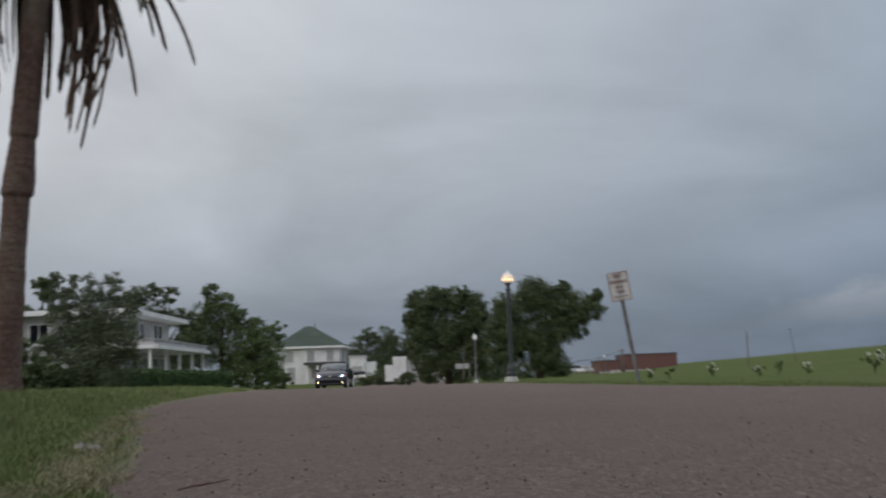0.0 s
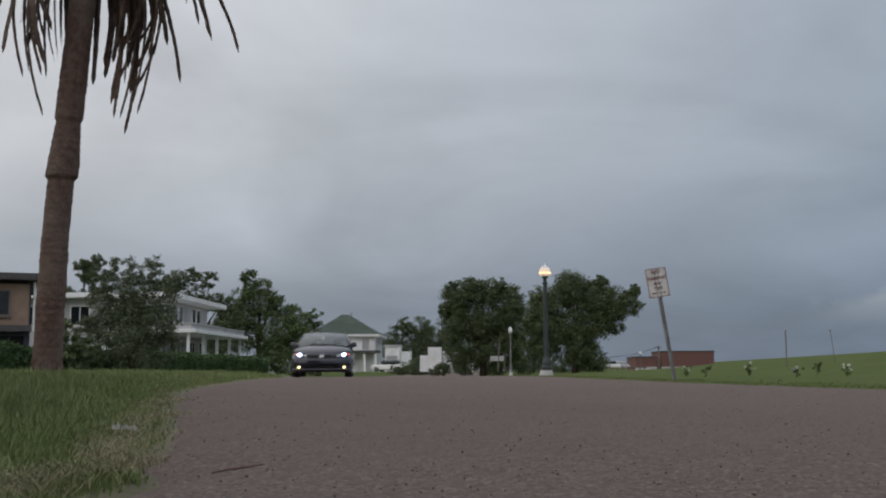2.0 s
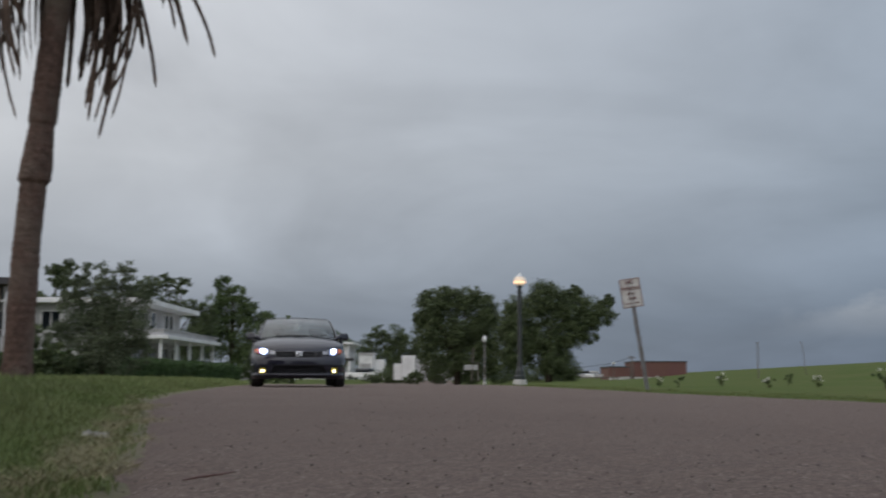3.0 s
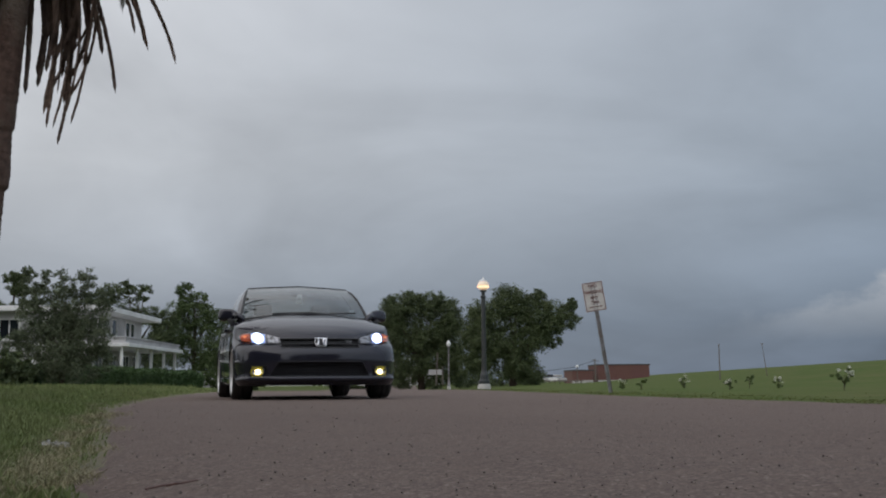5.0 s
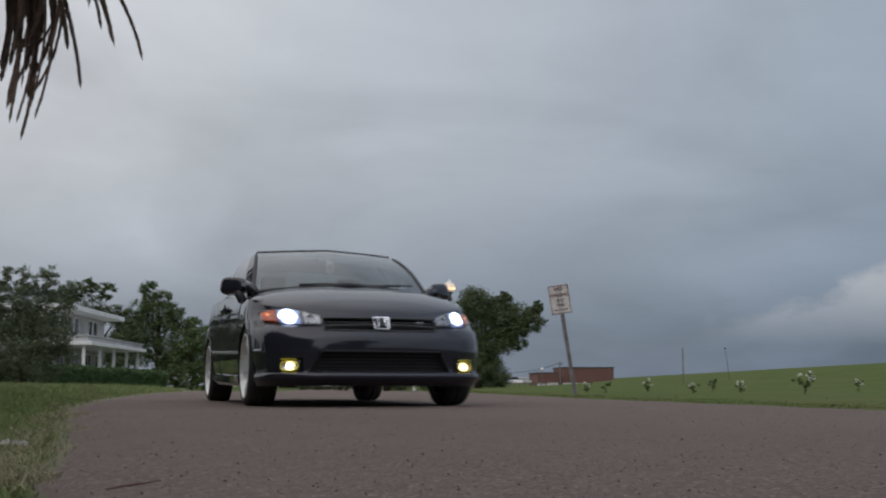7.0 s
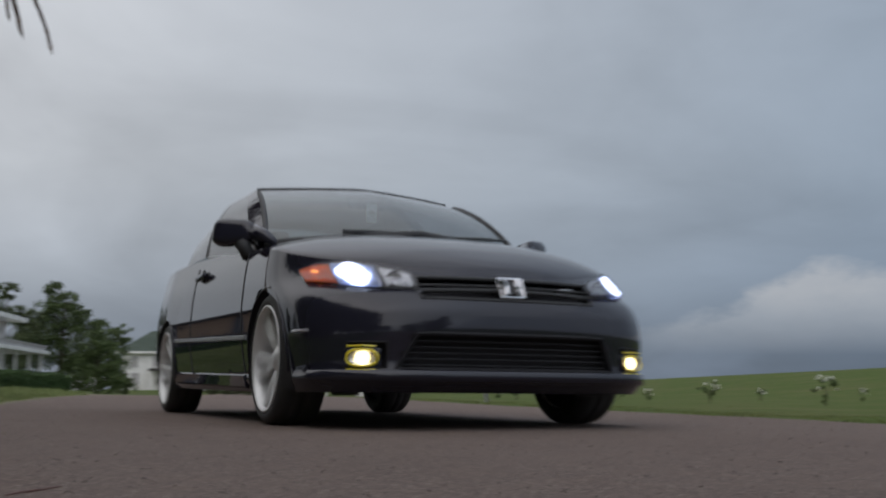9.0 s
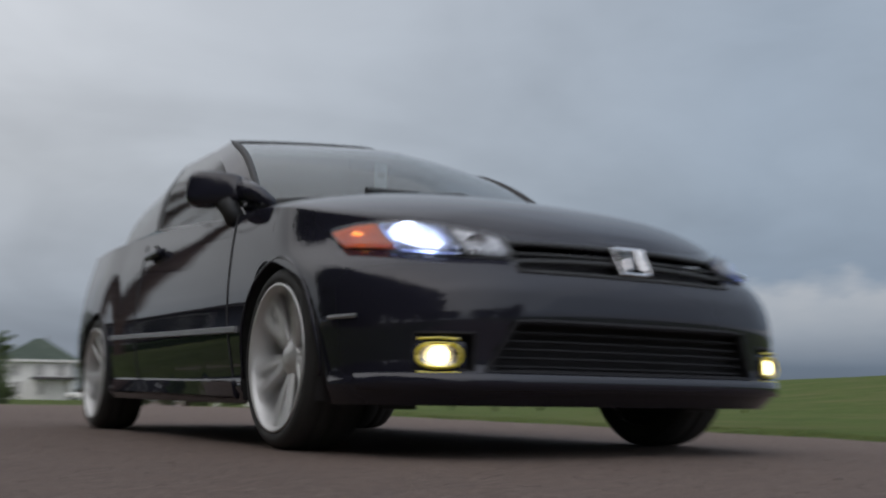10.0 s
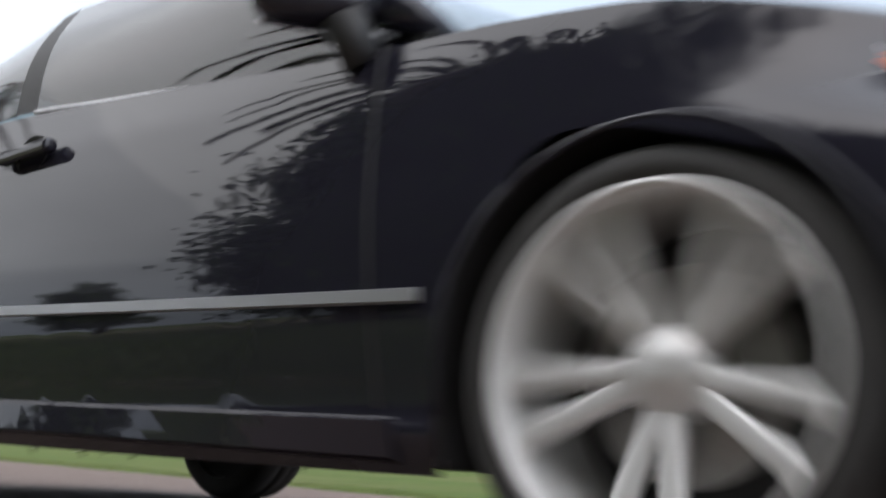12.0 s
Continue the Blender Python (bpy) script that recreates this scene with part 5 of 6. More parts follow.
def nose_patch(name, material, parent, outline, off=0.003, nx=14, nz=5, label="", both=False):
    """A skin patch: outline gives, for f in 0..1, the place x and the lower and upper z."""
    bm = bmesh.new()
    rows = []
    for i in range(nx + 1):
        x, a, b = outline(i / nx)
        rows.append([bm.verts.new(nose_point(x, a + (b - a) * k / nz, off)) for k in range(nz + 1)])
    for p, q in zip(rows, rows[1:]):
        for k in range(nz):
            bm.faces.new((p[k], q[k], q[k + 1], p[k + 1]))
    return part(name, bm, material, parent, label, smooth=True)


def nose_line(xz, r, off, n=7):
    return tube([nose_point(x, z, off) for x, z in xz], r, n)


def flank_line(ya, yb, z, h, off, n=24, side=1, taper=0.0):
    """A flat moulding along the flank."""
    bm = bmesh.new()
    prev = None
    for i in range(n + 1):
        y = ya + (yb - ya) * i / n
        zz = z(y)
        hh = h * (1 - taper * (i / n)) / 2
        q = [bm.verts.new((side * (side_x(y, zz + dz) + o), y, zz + dz)) for dz, o in ((-hh, -0.004), (-hh * 0.7, off), (hh * 0.7, off), (hh, -0.004))]
        if prev:
            for k in range(3):
                bm.faces.new((prev[k], prev[k + 1], q[k + 1], q[k]))
        else:
            bm.faces.new(q)
        prev = q
    bm.faces.new(prev)
    return bm


def build_front(car):
    # lower grille: dark box behind the mouth, slats across it
    def lower(f):
        x = -0.53 + 1.06 * f
        return x, 0.238, 0.392
    g = nose_patch("lower_grille", GRILLE, car, lower, -0.055, 16, 3, "black lower grille with thin slats")
    for k in range(6):
        z = 0.258 + 0.0235 * k
        w = 0.505 - 0.08 * (z - 0.245) / 0.14
        part("slat", nose_line([(-w + 2 * w * i / 16, z) for i in range(17)], 0.0045, -0.022, 6), GRILLE, g)
    rim = [(-0.51, 0.245), (-0.43, 0.385)] + [(-0.43 + 0.86 * i / 12, 0.387) for i in range(1, 12)] + [(0.43, 0.385), (0.51, 0.245)] + [(0.51 - 1.02 * i / 12, 0.243) for i in range(1, 13)]
    part("grille_rim", nose_line(rim, 0.009, -0.002), GRILLE, g)

    def upper(f):
        x = -0.47 + 0.94 * f
        return x, 0.528, 0.63
    g = nose_patch("upper_grille", GRILLE, car, upper, -0.05, 16, 3, "black upper grille with two bars")
    part("bar", nose_line([(-0.43 + 0.86 * i / 16, 0.570 + 0.010 * (1 - (1 - i / 8) ** 2)) for i in range(17)], 0.010, -0.010), PLASTIC, g)
    part("bar", nose_line([(-0.44 + 0.88 * i / 16, 0.600) for i in range(17)], 0.006, -0.012), PLASTIC, g)
    rim = [(-0.40 + 0.8 * i / 14, 0.533) for i in range(15)] + [(0.455, 0.622)] + [(0.455 - 0.91 * i / 14, 0.626) for i in range(1, 15)] + [(-0.40, 0.533)]
    part("grille_rim", nose_line(rim, 0.008, -0.002), PLASTIC, g)
    # small trim badge: a plain bar
    part("trim_mark", boxed(-0.33, 0.672, 0.585, -0.27, 0.684, 0.603, 0.003), SATIN, g)
    # emblem: a plain chrome frame with two bars in it
    e = part("emblem", tube([nose_point(x, z, 0.006) for x, z in ((-0.058, 0.625), (0.058, 0.625), (0.050, 0.545), (-0.050, 0.545), (-0.058, 0.625))], 0.0085, 8), CHROME, car, "plain chrome emblem frame")
    part("emblem_back", tube([nose_point(0, 0.56, -0.030), nose_point(0, 0.612, -0.030)], 0.044, 14), PLASTIC, e)
    for s in (-1, 1):
        part("upright", tube([nose_point(s * 0.034, 0.618, 0.016), nose_point(s * 0.024, 0.585, 0.018), nose_point(s * 0.030, 0.552, 0.016)], 0.0085, 7), CHROME, e)
    # chin spoiler
    bm = bmesh.new()
    prev = None
    for i in range(41):
        x = -0.80 + 1.60 * i / 40
        q = [bm.verts.new(nose_point(x, z, o)) for z, o in ((0.190, 0.000), (0.196, 0.014), (0.226, 0.018), (0.240, 0.0))]
        if prev:
            for k in range(3):
                bm.faces.new((prev[k], q[k], q[k + 1], prev[k + 1]))
        prev = q
    part("chin_lip", bm, PAINT, car, "glossy black chin lip", smooth=True)
    part("air_dam", nose_line([(-0.70 + 1.40 * i / 24, 0.150) for i in range(25)], 0.022, -0.03), PLASTIC, car)
    # lamps
    for s in (1, -1):
        def low(f):
            return 0.566 + 0.010 * f + 0.060 * max(0, f - 0.55)

        def high(f):
            return 0.622 + 0.064 * min(f / 0.55, 1) ** 0.8 - 0.13 * max(0, f - 0.86)

        def lamp_patch(name, material, f0, f1, parent, off, label="", inset=0.0, nx=12):
            return nose_patch(name, material, parent, lambda f: (s * (0.405 + 0.378 * (f0 + (f1 - f0) * f)), low(f0 + (f1 - f0) * f) + inset, high(f0 + (f1 - f0) * f) - inset), off, nx, 5, label)

        lamp = lamp_patch("headlight", PLASTIC, 0, 1, car, 0.002, "swept headlight with xenon beam and amber corner", 0.0, 20)
        lamp_patch("reflector", LAMP_BLUE, 0.36, 0.72, lamp, 0.005, "faceted reflector tinted with the beam's blue light", 0.006)
        # glowing patch added to imitate the halo round the beam
        lamp_patch("beam_halo", XENON_RIM, 0.40, 0.735, lamp, 0.0065, "painted blue halo round the headlight beam", 0.006)
        def beam(f):
            g = 0.43 + 0.29 * f
            mid, half = (low(g) + high(g)) / 2, (high(g) - low(g)) / 2 - 0.005
            half *= math.sqrt(max(0.03, 1 - (2 * f - 1) ** 2))
            return s * (0.405 + 0.378 * g), mid - half, mid + half

        nose_patch("xenon_beam", XENON, lamp, beam, 0.009, 16, 5, "bright bluish-white headlight beam")
        # upright grey fins added before the beam to shade it from the side
        for k in range(14):
            f = 0.405 + 0.325 * k / 13
            fx = s * (0.405 + 0.378 * f)
            za, zb = low(f) + 0.007, high(f) - 0.007
            bm = bmesh.new()
            pa, pb = nose_point(fx, za, 0.007), nose_point(fx, zb, 0.007)
            q = [bm.verts.new(p + Vector((dx, dy, 0))) for dx in (-0.0006, 0.0006) for p, dy in ((pa, 0), (pb, 0), (pb, 0.022), (pa, 0.022))]
            for w4 in ((0, 1, 2, 3), (7, 6, 5, 4), (0, 4, 5, 1), (1, 5, 6, 2), (2, 6, 7, 3), (3, 7, 4, 0)):
                bm.faces.new([q[i] for i in w4])
            part("flute", bm, SHADE_FIN, lamp)
        lamp_patch("inner_reflector", BOWL, 0.05, 0.33, lamp, 0.005, "dull silver inner reflector", 0.008)
        lamp_patch("divider", PLASTIC, 0.325, 0.365, lamp, 0.010, "", 0.004, 3)
        lamp_patch("turn_signal", AMBER, 0.75, 0.985, lamp, 0.008, "amber turn signal", 0.007)
        p = nose_point(s * 0.732, 0.642, 0.011)
        part("signal_bulb", tube([p + Vector((s * -0.026, 0.010, -0.012)), p + Vector((s * 0.022, -0.016, 0.012))], [0.006, 0.007], 7), AMBER_LIT, lamp, "lit amber bulb", smooth=True)
        p = nose_point(s * 0.485, 0.612, 0.008)
        part("high_beam_bowl", lathe([(0.030, 0.006), (0.024, -0.004), (0.012, -0.010), (0.002, -0.010)], 16, axis="z", at=(0, 0, 0)), CHROME, lamp, at=Matrix.Translation(p) @ pose(0, 0, 0, -90, 0, -25 * s))
        part("high_beam_bar", nose_line([(s * 0.46, 0.612), (s * 0.51, 0.616)], 0.005, 0.014, 6), CHROME, lamp)
        lamp_patch("lens", LENS_CLEAR, 0.01, 0.99, lamp, 0.027, "", 0.002, 20)
        # fog lamp with its yellow surround, in a dark pocket
        pocket = nose_patch("fog_pocket", GRILLE, car, lambda f: (s * (0.50 + 0.27 * f), 0.232, 0.365), -0.055, 12, 4, "dark pocket round the fog light")
        edge = [(s * (0.548 + 0.147 * i / 8), 0.349) for i in range(9)] + [(s * 0.697, 0.30)] + [(s * (0.696 - 0.148 * i / 8), 0.246) for i in range(9)] + [(s * 0.546, 0.30), (s * 0.548, 0.349)]
        part("pocket_rim", nose_line(edge, 0.006, -0.003, 6), GRILLE, pocket)
        fog = part("fog_light", boxed(-0.078, -0.03, -0.044, 0.078, 0.002, 0.044, 0.018), PAINT, car, "round-ended yellow fog light", at=Matrix.Translation(Vector((s * 0.634, 0.668, 0.286))) @ pose(0, 0, 0, 0, 0, -24 * s))
        oval = [(0.062 * math.copysign(abs(math.cos(a)) ** 0.75, math.cos(a)), 0.018, 0.034 * math.copysign(abs(math.sin(a)) ** 0.8, math.sin(a))) for a in np.linspace(0, 2 * math.pi, 33)]
        part("surround", tube(oval, 0.0055, 7), FOGRING, fog, "yellow lens surround", smooth=True)
        part("reflector", lathe([(0.001, -0.006), (0.020, 0.0), (0.033, 0.010)], 18), BOWL, fog, at=pose(0, 0.006, 0, -90, 0, 0) @ Matrix.Diagonal((1.6, 1, 1, 1)))
        bm = bmesh.new()
        bmesh.ops.create_uvsphere(bm, u_segments=16, v_segments=8, radius=1.0)
        for v in bm.verts:
            v.co = (v.co.x * 0.026, 0.010 + v.co.y * 0.012, v.co.z * 0.024)
        part("fog_beam", bm, YELLOW, fog, "glowing pale yellow lamp", smooth=True)
        part("eyelid", tube([(-0.055, 0.016, 0.046), (0, 0.020, 0.049), (0.06, 0.014, 0.046)], 0.0045, 6), FOGRING, fog)
        part("eyelid", tube([(-0.055, 0.016, -0.046), (0, 0.020, -0.049), (0.06, 0.014, -0.046)], 0.0045, 6), FOGRING, fog)
        part("side_moulding", nose_line([(s * (0.806 + 0.034 * i / 8), 0.40) for i in range(9)], 0.007, 0.003, 6), SATIN, car, "thin bright bumper moulding")


def build_flanks(car):
    for s in (1, -1):
        part("door_moulding", flank_line(-0.375, -2.28, lambda y: 0.405 - 0.030 * (y + 0.375) , 0.026, 0.009, 30, s), SATIN, car, "slim bright door moulding")
        part("sill_skirt", flank_line(-0.42, -2.24, lambda y: 0.195 - 0.018 * (y + 0.4), 0.075, 0.014, 24, s), PAINT, car, "glossy black side skirt")
        # door gaps
        for ya, yb in ((-0.46, -0.52), (-1.80, -1.86)):
            part("door_gap", tube([(s * (side_x(ya + (yb - ya) * k / 8, 0.24 + k * 0.075 * (1 if ya > -1 else 1.08)) + 0.0012), ya + (yb - ya) * k / 8, 0.24 + k * 0.075 * (1 if ya > -1 else 1.08)) for k in range(9)], 0.0035, 5), PLASTIC, car)
        h = part("door_handle", boxed(-0.016, -0.11, -0.016, 0.016, 0.11, 0.016, 0.011), PAINT, car, "black pull handle", at=pose(s * (side_x(-1.62, 0.80) + 0.020), -1.62, 0.815, 2, 0, 0))
        part("handle_cup", lathe([(0.001, -0.008), (0.035, -0.006), (0.045, 0.0)], 14, axis="x"), PLASTIC, h, at=pose(-s * 0.016, 0.0, 0.0) @ Matrix.Diagonal((1, 1.6, 1, 1)))
        # mirror: shell with a stalk, glass on its back
        bm = bmesh.new()
        bmesh.ops.create_uvsphere(bm, u_segments=22, v_segments=14, radius=1.0)
        for v in bm.verts:
            c = v.co
            x, y, z = (math.copysign(abs(a) ** 0.58, a) for a in c)
            v.co = (x * 0.118, y * 0.050 if y > 0 else y * 0.040, z * (0.068 + 0.010 * x * s))
        mir = part("mirror", bm, PAINT, car, "black door mirror", smooth=True, at=pose(s * 0.868, -0.635, 0.950, 13, 0, -36 * s))
        part("mirror_arm", tube([(-s * 0.10, 0.0, -0.005), (-s * 0.17, 0.012, -0.030), (-s * 0.24, 0.02, -0.075)], [0.050, 0.036, 0.018], 12), PAINT, mir, smooth=True)
        part("mirror_stalk", tube([(-s * 0.045, 0.0, -0.05), (-s * 0.062, -0.006, -0.085), (-s * 0.085, -0.02, -0.125)], [0.046, 0.036, 0.038], 10), PLASTIC, mir, smooth=True)
        part("mirror_glass", boxed(-0.098, -0.044, -0.050, 0.098, -0.0405, 0.050, 0.01), CHROME, mir)
        # wheel wells
        for yc in (-0.01, -BASE):
            bm = bmesh.new()
            prev = None
            for i in range(29):
                a = math.pi * (-0.12 + 1.24 * i / 28)
                c, d = math.cos(a) * (ARCH_R - 0.002), math.sin(a) * (ARCH_R - 0.002)
                xo = side_x(yc, ARCH_Z + max(d, 0)) - 0.004
                q = [bm.verts.new((s * xo, yc + c, ARCH_Z + d)), bm.verts.new((s * (xo - 0.03), yc + c * 1.02, ARCH_Z + d * 1.02)), bm.verts.new((s * 0.50, yc + c * 1.02, ARCH_Z + d * 1.02)), bm.verts.new((s * 0.50, yc, ARCH_Z))]
                if prev:
                    for k in range(3):
                        bm.faces.new((prev[k], prev[k + 1], q[k + 1], q[k]))
                prev = q
            bmesh.ops.remove_doubles(bm, verts=bm.verts, dist=0.0005)
            part("wheel_well", bm, PLASTIC, car, smooth=True)
            lip = [(s * (side_x(yc, ARCH_Z + math.sin(a) * ARCH_R) - 0.004), yc + math.cos(a) * ARCH_R, ARCH_Z + math.sin(a) * ARCH_R) for a in np.linspace(-0.15, math.pi + 0.15, 30)]
            part("arch_lip", tube(lip, 0.0055, 8), PAINT, car, smooth=True)
    for s in (1, -1):
        part("air_deflector", boxed(s * 0.60 - 0.06, 0.36, 0.135, s * 0.60 + 0.06, 0.38, 0.20, 0.006), PLASTIC, car)
    # underside, exhaust and crossmember
    part("floor_pan", boxed(-0.52, -3.25, 0.20, 0.52, 0.60, 0.26), PLASTIC, car)
    for s in (1, -1):
        part("sill_pan", boxed(s * 0.53, -2.27, 0.175, s * 0.80, -0.38, 0.24), PLASTIC, car)
    part("exhaust", tube([(0.1, -0.3, 0.19), (0.1, -2.2, 0.18), (0.35, -2.9, 0.22), (0.45, -3.45, 0.25)], 0.032, 8), DISC, car)
    part("muffler", tube([(0.42, -2.95, 0.24), (0.42, -3.35, 0.25)], 0.09, 12), DISC, car)
    for yy in (0.0, -BASE):
        part("axle", tube([(-0.70, yy, 0.27), (0.70, yy, 0.27)], 0.03, 8), PLASTIC, car)
    # tail
    for s in (1, -1):
        pts = [Vector((s * ring(u, z)[0], ring(u, z)[1] - 0.004, z)) for u in (2.12, 2.3, 2.5) for z in (0.70, 0.80, 0.90)]
        bm = bmesh.new()
        v = [bm.verts.new(p) for p in pts]
        for i in range(2):
            for k in range(2):
                bm.faces.new((v[3 * i + k], v[3 * i + k + 1], v[3 * i + k + 4], v[3 * i + k + 3]))
        part("tail_light", bm, SIGNRED, car)


def build_cabin(car):
    B, R, zone, spot = [], [], [], []

    def stretch(n, z, b0, b1, r0, r1, bend=0.0):
        for i in range(n + 1):
            f = i / n
            c = 4 * f * (1 - f) * bend
            B.append(Vector(b0).lerp(Vector(b1), f) + Vector((0, c, 0)))
            R.append(Vector(r0).lerp(Vector(r1), f) + Vector((0, c * 0.5, 0)))
            spot.append(f)
            if i < n:
                zone.append(z)
        zone.append(None)

    stretch(12, "windshield", (0, -0.285, 0.940), (0.735, -0.505, 0.872), (0, -1.15, 1.332), (0.600, -1.30, 1.312), 0.055)
    stretch(3, "pillar", (0.735, -0.505, 0.872), (0.778, -0.53, 0.836), (0.600, -1.30, 1.312), (0.630, -1.38, 1.290))
    stretch(12, "side_window", (0.778, -0.53, 0.836), (0.785, -1.70, 0.945), (0.630, -1.38, 1.290), (0.638, -1.82, 1.300))
    stretch(1, "b_pillar", (0.785, -1.70, 0.945), (0.784, -1.80, 0.952), (0.638, -1.82, 1.300), (0.636, -1.90, 1.296))
    stretch(7, "quarter_window", (0.784, -1.80, 0.952), (0.765, -2.48, 0.975), (0.636, -1.90, 1.296), (0.598, -2.32, 1.256))
    stretch(4, "pillar", (0.765, -2.48, 0.975), (0.66, -2.90, 0.985), (0.598, -2.32, 1.256), (0.51, -2.50, 1.262))
    stretch(8, "rear_window", (0.66, -2.90, 0.985), (0, -3.05, 0.992), (0.51, -2.50, 1.262), (0, -2.55, 1.292), -0.02)
    rows = 9

    def column(i, s):
        b, r = B[i], R[i]
        out = []
        for k in range(rows + 1):
            f = k / rows
            p = b.lerp(r, f)
            bulge = math.sin(math.pi * f)
            z = zone_of[i]
            g = spot[i]
            if z == "windshield":
                p = p + Vector((0, 0.026, 0.056)) * bulge
            elif z == "rear_window":
                p = p + Vector((0, -0.012, 0.027)) * bulge
            elif z == "pillar" and i < 20:
                p = p + Vector((0.026 * g, 0.026 * (1 - g), 0.056 - 0.024 * g)) * bulge
            elif z == "side_window":
                p = p + Vector((0.026, 0, 0.032 - 0.022 * min(g * 2, 1))) * bulge
            else:
                p = p + Vector((0.026, 0, 0.010)) * bulge
            out.append(Vector((p.x * s, p.y, p.z)))
        return out

    zone_of, last = [], "windshield"
    for z in zone:
        zone_of.append(z or last)
        last = z or last
    groups = {}
    start = 0
    for i, z in enumerate(zone):
        if z is None:
            groups.setdefault(zone[start], []).append((start, i))
            start = i + 1
    mats = {"windshield": TINT, "rear_window": TINT, "side_window": SIDE_TINT, "quarter_window": SIDE_TINT, "pillar": PAINT, "b_pillar": PLASTIC}
    # straddling panes are one piece, side panes one for each side
    for z, spans in groups.items():
        for a, b in spans:
            sides = ((1, -1),) if z in ("windshield", "rear_window") else ((1,), (-1,))
            for ss in sides:
                bm = bmesh.new()
                for s in ss:
                    cs = [[bm.verts.new(p) for p in column(i, s)] for i in range(a, b + 1)]
                    for p, q in zip(cs, cs[1:]):
                        for k in range(rows):
                            bm.faces.new((p[k], p[k + 1], q[k + 1], q[k]))
                bmesh.ops.remove_doubles(bm, verts=bm.verts, dist=0.0005)
                if z in ("windshield", "rear_window", "side_window", "quarter_window"):
                    bmesh.ops.recalc_face_normals(bm, faces=bm.faces)
                    bmesh.ops.solidify(bm, geom=bm.faces, thickness=0.004)
                    for e in bm.edges:
                        if len(e.link_faces) == 2 and e.calc_face_angle(0.0) > 0.7:
                            e.smooth = False
                ob = part(z, bm, mats[z], car, {"windshield": "raked tinted windshield", "side_window": "dark tinted door glass"}.get(z, ""), smooth=True)
                if z in ("windshield", "side_window", "rear_window", "quarter_window"):
                    ob.visible_shadow = False
    # roof skin
    bm = bmesh.new()
    for s in (1, -1):
        cs = []
        for i in range(len(B)):
            r = R[i]
            f = i / (len(B) - 1)
            yt = min(max(r.y, -2.55), -1.15)
            zc = lerp_table(yt, ((-2.55, 1.292), (-2.2, 1.335), (-1.9, 1.352), (-1.6, 1.356), (-1.4, 1.351), (-1.15, 1.332)))
            col = []
            for k in (0.0, 0.06, 0.15, 0.3, 0.5, 0.75, 1.0):
                p = Vector((r.x * (1 - k), r.y + (yt - r.y) * k, r.z + (zc - r.z) * (1 - (1 - k) ** 3.0)))
                col.append(bm.verts.new((p.x * s, p.y, p.z)))
            cs.append(col)
        for p, q in zip(cs, cs[1:]):
            for k in range(6):
                if (p[k].co - q[k].co).length < 1e-6 and (p[k + 1].co - q[k + 1].co).length < 1e-6:
                    continue
                bm.faces.new((p[k], p[k + 1], q[k + 1], q[k]))
    bmesh.ops.remove_doubles(bm, verts=bm.verts, dist=0.0006)
    bmesh.ops.dissolve_degenerate(bm, edges=bm.edges, dist=0.0002)
    part("roof", bm, PAINT, car, "smooth black roof", smooth=True)
    for s in (1, -1):
        # a satin strip paints the belt's sky highlight; black seals round the glass
        part("window_seal", tube([(s * 0.783, -0.53 - 1.18 * k / 10, 0.836 + 0.110 * k / 10) for k in range(11)], 0.0065, 6), SATIN, car, "thin bright strip painting the belt's sky highlight")
        part("roof_seal", tube([Vector((s * (R[i].x + 0.006), R[i].y, R[i].z - 0.006)) for i in range(16, 38)], 0.012, 8), PLASTIC, car)
        part("screen_seal", tube([Vector((s * p.x, p.y, p.z)) for p in column(12, 1)[:-1]], [0.015] * 8 + [0.010], 8), PLASTIC, car)
        part("wiper", tube([(0.10 + 0.30 * s, -0.30, 0.945), (0.27 * s - 0.10, -0.33, 0.960), (0.22 * s - 0.34, -0.385, 0.968)], [0.012, 0.010, 0.007], 6), PLASTIC, car)
    part("header_seal", tube([Vector((s_ * R[i].x, R[i].y + 0.004, R[i].z + 0.001)) for s_, i in [(-1, k) for k in range(12, 0, -1)] + [(1, k) for k in range(0, 13)]], 0.0065, 7), PLASTIC, car)
    part("cowl", tube([Vector((s_ * B[i].x, B[i].y + 0.005, B[i].z + 0.014)) for s_, i in [(-1, k) for k in range(12, 0, -1)] + [(1, k) for k in range(0, 13)]], 0.020, 7), PLASTIC, car)
    # inside: dashboard, seats, wheel, mirror and a printed tag behind the glass
    part("dashboard", boxed(-0.66, -0.95, 0.62, 0.66, -0.42, 0.86, 0.05), PLASTIC, car)
    part("cabin_floor", boxed(-0.66, -2.75, 0.30, 0.66, -0.50, 0.36), PLASTIC, car)
    part("parcel_shelf", boxed(-0.64, -2.95, 0.86, 0.64, -2.45, 0.93), PLASTIC, car)
    for s in (1, -1):
        seat = part("seat", boxed(s * 0.36 - 0.24, -1.95, 0.38, s * 0.36 + 0.24, -1.70, 0.98, 0.07), CLOTH, car, "dark cloth bucket seat")
        part("headrest", boxed(s * 0.36 - 0.12, -1.93, 1.01, s * 0.36 + 0.12, -1.82, 1.16, 0.04), CLOTH, seat)
    part("steering_wheel", tube([(-0.36 + 0.17 * math.cos(a), -1.05 + 0.05 * math.sin(a), 0.82 + 0.16 * math.sin(a)) for a in np.linspace(0, 2 * math.pi, 21)], 0.014, 7), PLASTIC, car)
    part("inner_mirror", boxed(-0.11, -1.10, 1.205, 0.11, -1.075, 1.265, 0.015), PLASTIC, car)
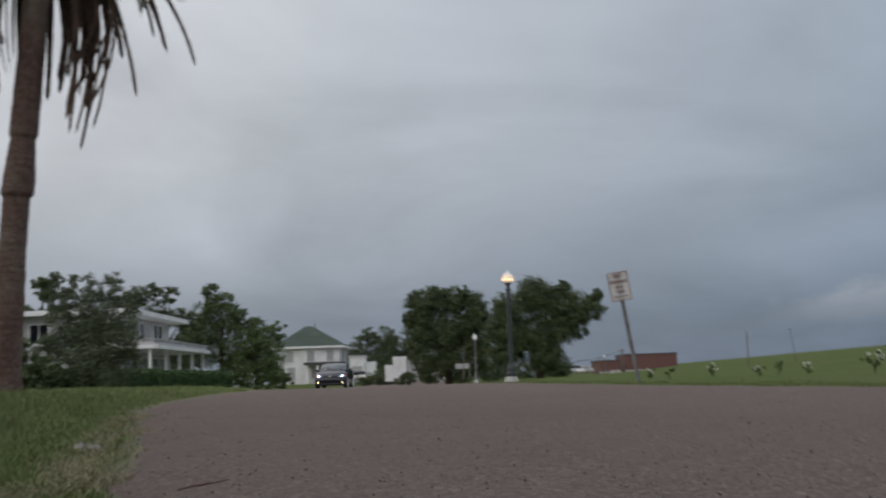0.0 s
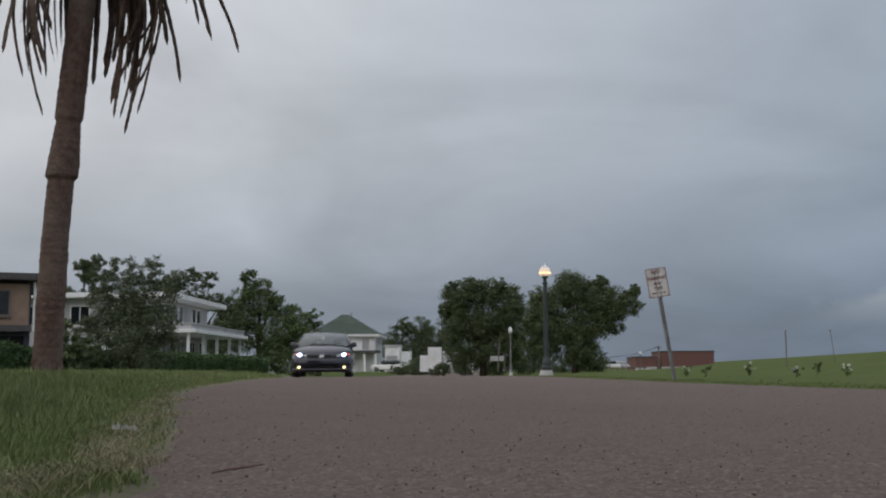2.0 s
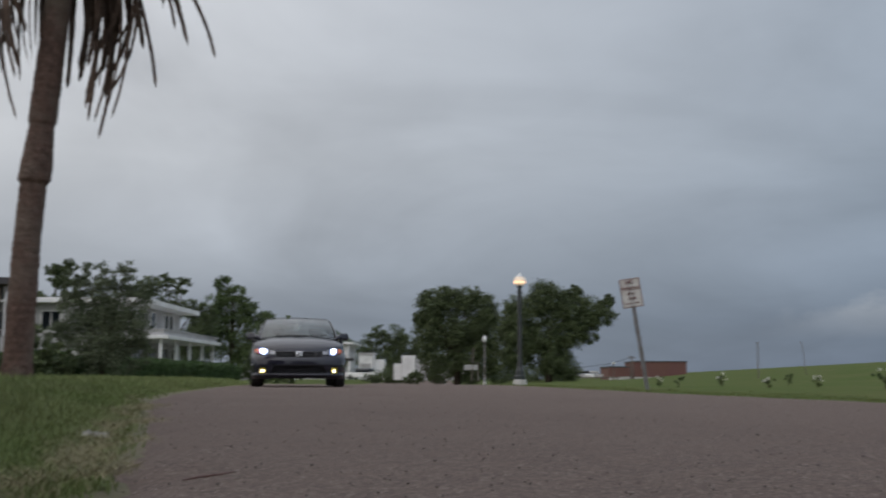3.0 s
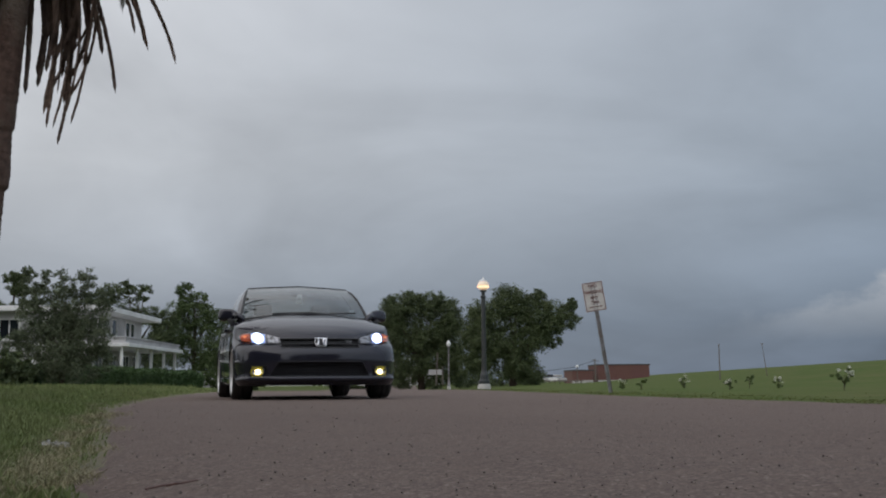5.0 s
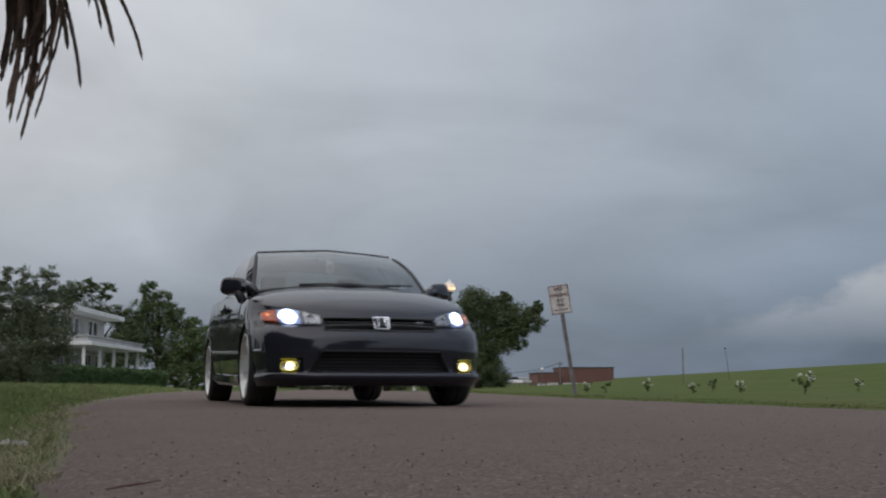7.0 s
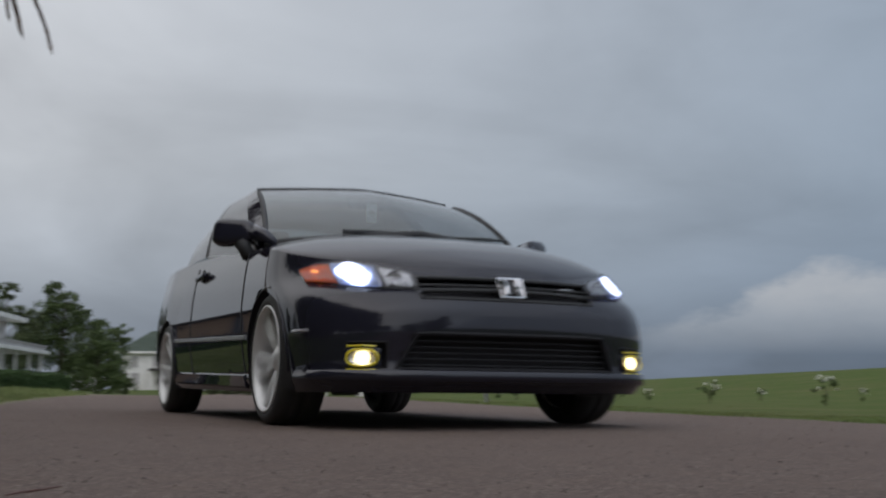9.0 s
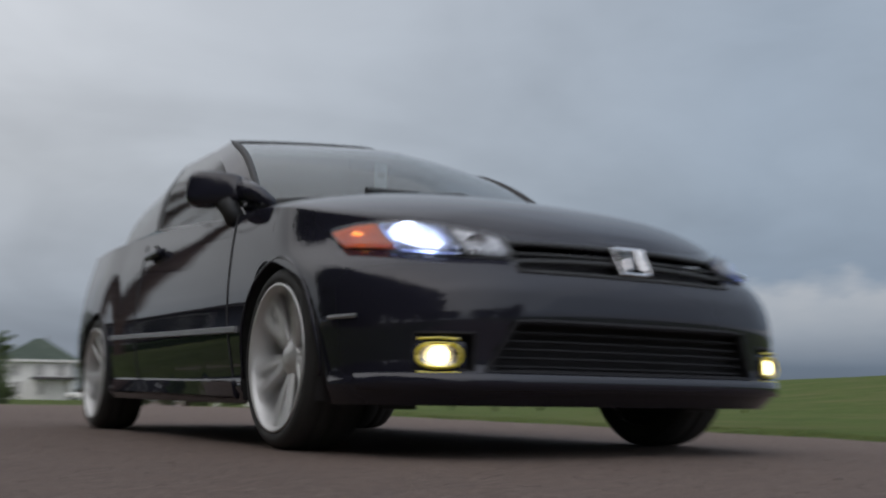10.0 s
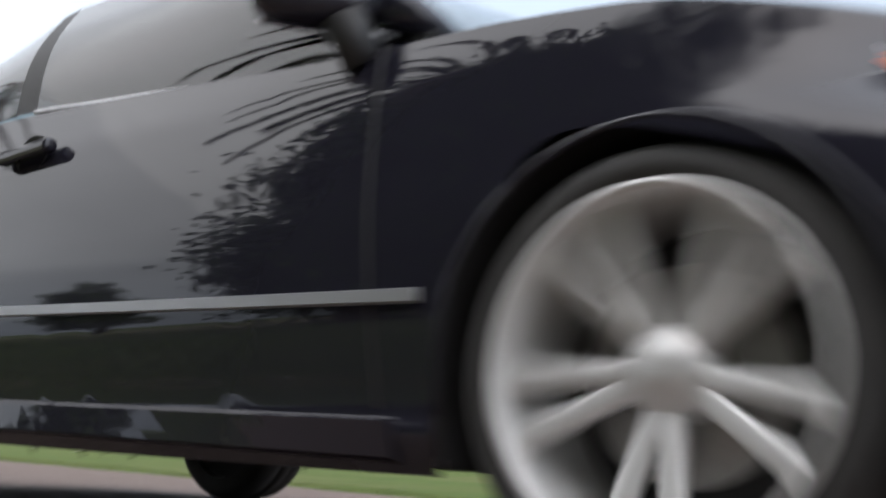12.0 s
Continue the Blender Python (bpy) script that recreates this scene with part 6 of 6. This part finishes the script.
    tag = part("hanging_tag", boxed(-0.012, -0.945, 1.105, 0.050, -0.938, 1.215, 0.002), PAPER, car, "pale printed tag behind the windshield")
    part("print_bar", boxed(0.002, -0.936, 1.15, 0.036, -0.934, 1.175), GREYWALL, tag)
    part("sticker", boxed(-0.60, -0.70, 0.972, -0.545, -0.694, 1.012), PAPER, car)


def wheel_meshes():
    R = WHEEL_R
    tyre = lathe([(0.215, -0.105), (0.255, -0.112), (R - 0.015, -0.104), (R - 0.003, -0.088), (R, -0.05), (R, -0.02), (R - 0.005, -0.017), (R - 0.005, -0.010), (R, -0.006), (R, 0.03), (R - 0.005, 0.034), (R - 0.005, 0.042), (R - 0.001, 0.060), (R - 0.007, 0.088), (R - 0.021, 0.102), (0.258, 0.108), (0.246, 0.104), (0.238, 0.098)], 56, axis="x")
    rim = lathe([(0.238, 0.100), (0.240, 0.106), (0.232, 0.108), (0.226, 0.100), (0.218, 0.070), (0.205, -0.02), (0.215, -0.104)], 56, axis="x")
    shield = lathe([(0.214, -0.085), (0.16, -0.06), (0.05, -0.05), (0.001, -0.05)], 32, axis="x")
    hub = lathe([(0.001, 0.066), (0.028, 0.068), (0.034, 0.060), (0.052, 0.056), (0.062, 0.044), (0.066, 0.0), (0.05, -0.02)], 28, axis="x")
    disc = lathe([(0.06, 0.0), (0.145, 0.0), (0.148, -0.006), (0.145, -0.026), (0.06, -0.026)], 36, axis="x")
    spoke = bmesh.new()
    pts = [(0.046, 0.052, 0.004, 0.020), (0.090, 0.062, 0.018, 0.0165), (0.140, 0.074, 0.029, 0.0165), (0.190, 0.084, 0.038, 0.018), (0.226, 0.090, 0.046, 0.022)]
    prev = None
    for r, x, off, w in pts:
        q = [spoke.verts.new(p) for p in ((x - 0.026, off - w, r), (x - 0.004, off - w, r), (x, off - w * 0.6, r), (x, off + w * 0.6, r), (x - 0.004, off + w, r), (x - 0.026, off + w, r))]
        if prev:
            for k in range(6):
                spoke.faces.new((prev[k], prev[(k + 1) % 6], q[(k + 1) % 6], q[k]))
        prev = q
    return [bake(b, n, m, True) for b, n, m in ((tyre, "tyre", RUBBER), (rim, "rim", ALLOY), (hub, "hub", ALLOY), (disc, "brake_disc", DISC), (spoke, "spoke", ALLOY), (shield, "inner_shield", PLASTIC))]


def build_car():
    car = thing("coupe", "glossy black two-door coupe with lit headlights driving past", "car")
    build_shell(car)
    build_front(car)
    build_flanks(car)
    build_cabin(car)
    tyre, rim, hub, disc, spoke, shield = wheel_meshes()
    wheels = []
    for sx, yy in ((1, 0.0), (1, -BASE), (-1, 0.0), (-1, -BASE)):
        w = new("wheel", hub)
        w.parent = car
        tagged(w, "silver split-spoke alloy wheel with black tyre")
        for me in (tyre, rim, shield):
            new(me.name.split(".")[0], me).parent = w
        for k in range(5):
            for flip in (1, -1):
                o = new("spoke", spoke)
                o.parent = w
                o.matrix_basis = pose(0, 0, 0, 72 * k, 0, 0) @ Matrix.Diagonal((1, flip, 1, 1))
        d = new("brake_disc", disc)
        d.parent = w
        wheels.append((w, sx, yy))
    return car, wheels


CAR, WHEELS = build_car()


# ---- what moves ----
def hermite(t):
    """Place and heading of the car at t, smoothly between the rows."""
    T = np.array([r[0] for r in DRIVE])
    V = np.array([r[1:] for r in DRIVE])
    slope = np.gradient(V, T, axis=0)
    i = int(np.clip(np.searchsorted(T, t) - 1, 0, len(T) - 2))
    h = T[i + 1] - T[i]
    u = (t - T[i]) / h
    return (V[i] * (1 + 2 * u) * (1 - u) ** 2 + slope[i] * h * u * (1 - u) ** 2 + V[i + 1] * u * u * (3 - 2 * u) + slope[i + 1] * h * u * u * (u - 1))


def motions():
    times = [k / 10 for k in range(121)]
    walk(CAR, [(t, pose(*hermite(t)[:2], float(fall(hermite(t)[1])), 0, 0, hermite(t)[2])) for t in times])
    turn, last, rows = 0.0, hermite(0.0), []
    for k in range(361):
        now = hermite(k / 30)
        turn += min(math.degrees(math.hypot(now[0] - last[0], now[1] - last[1]) / WHEEL_R), 80)
        last = now
        rows.append((k / 30, turn))
    for w, sx, yy in WHEELS:
        walk(w, [(t, pose(sx * 0.752, yy, WHEEL_R, -sx * a, 0, 0 if sx > 0 else 180)) for t, a in rows])


motions()
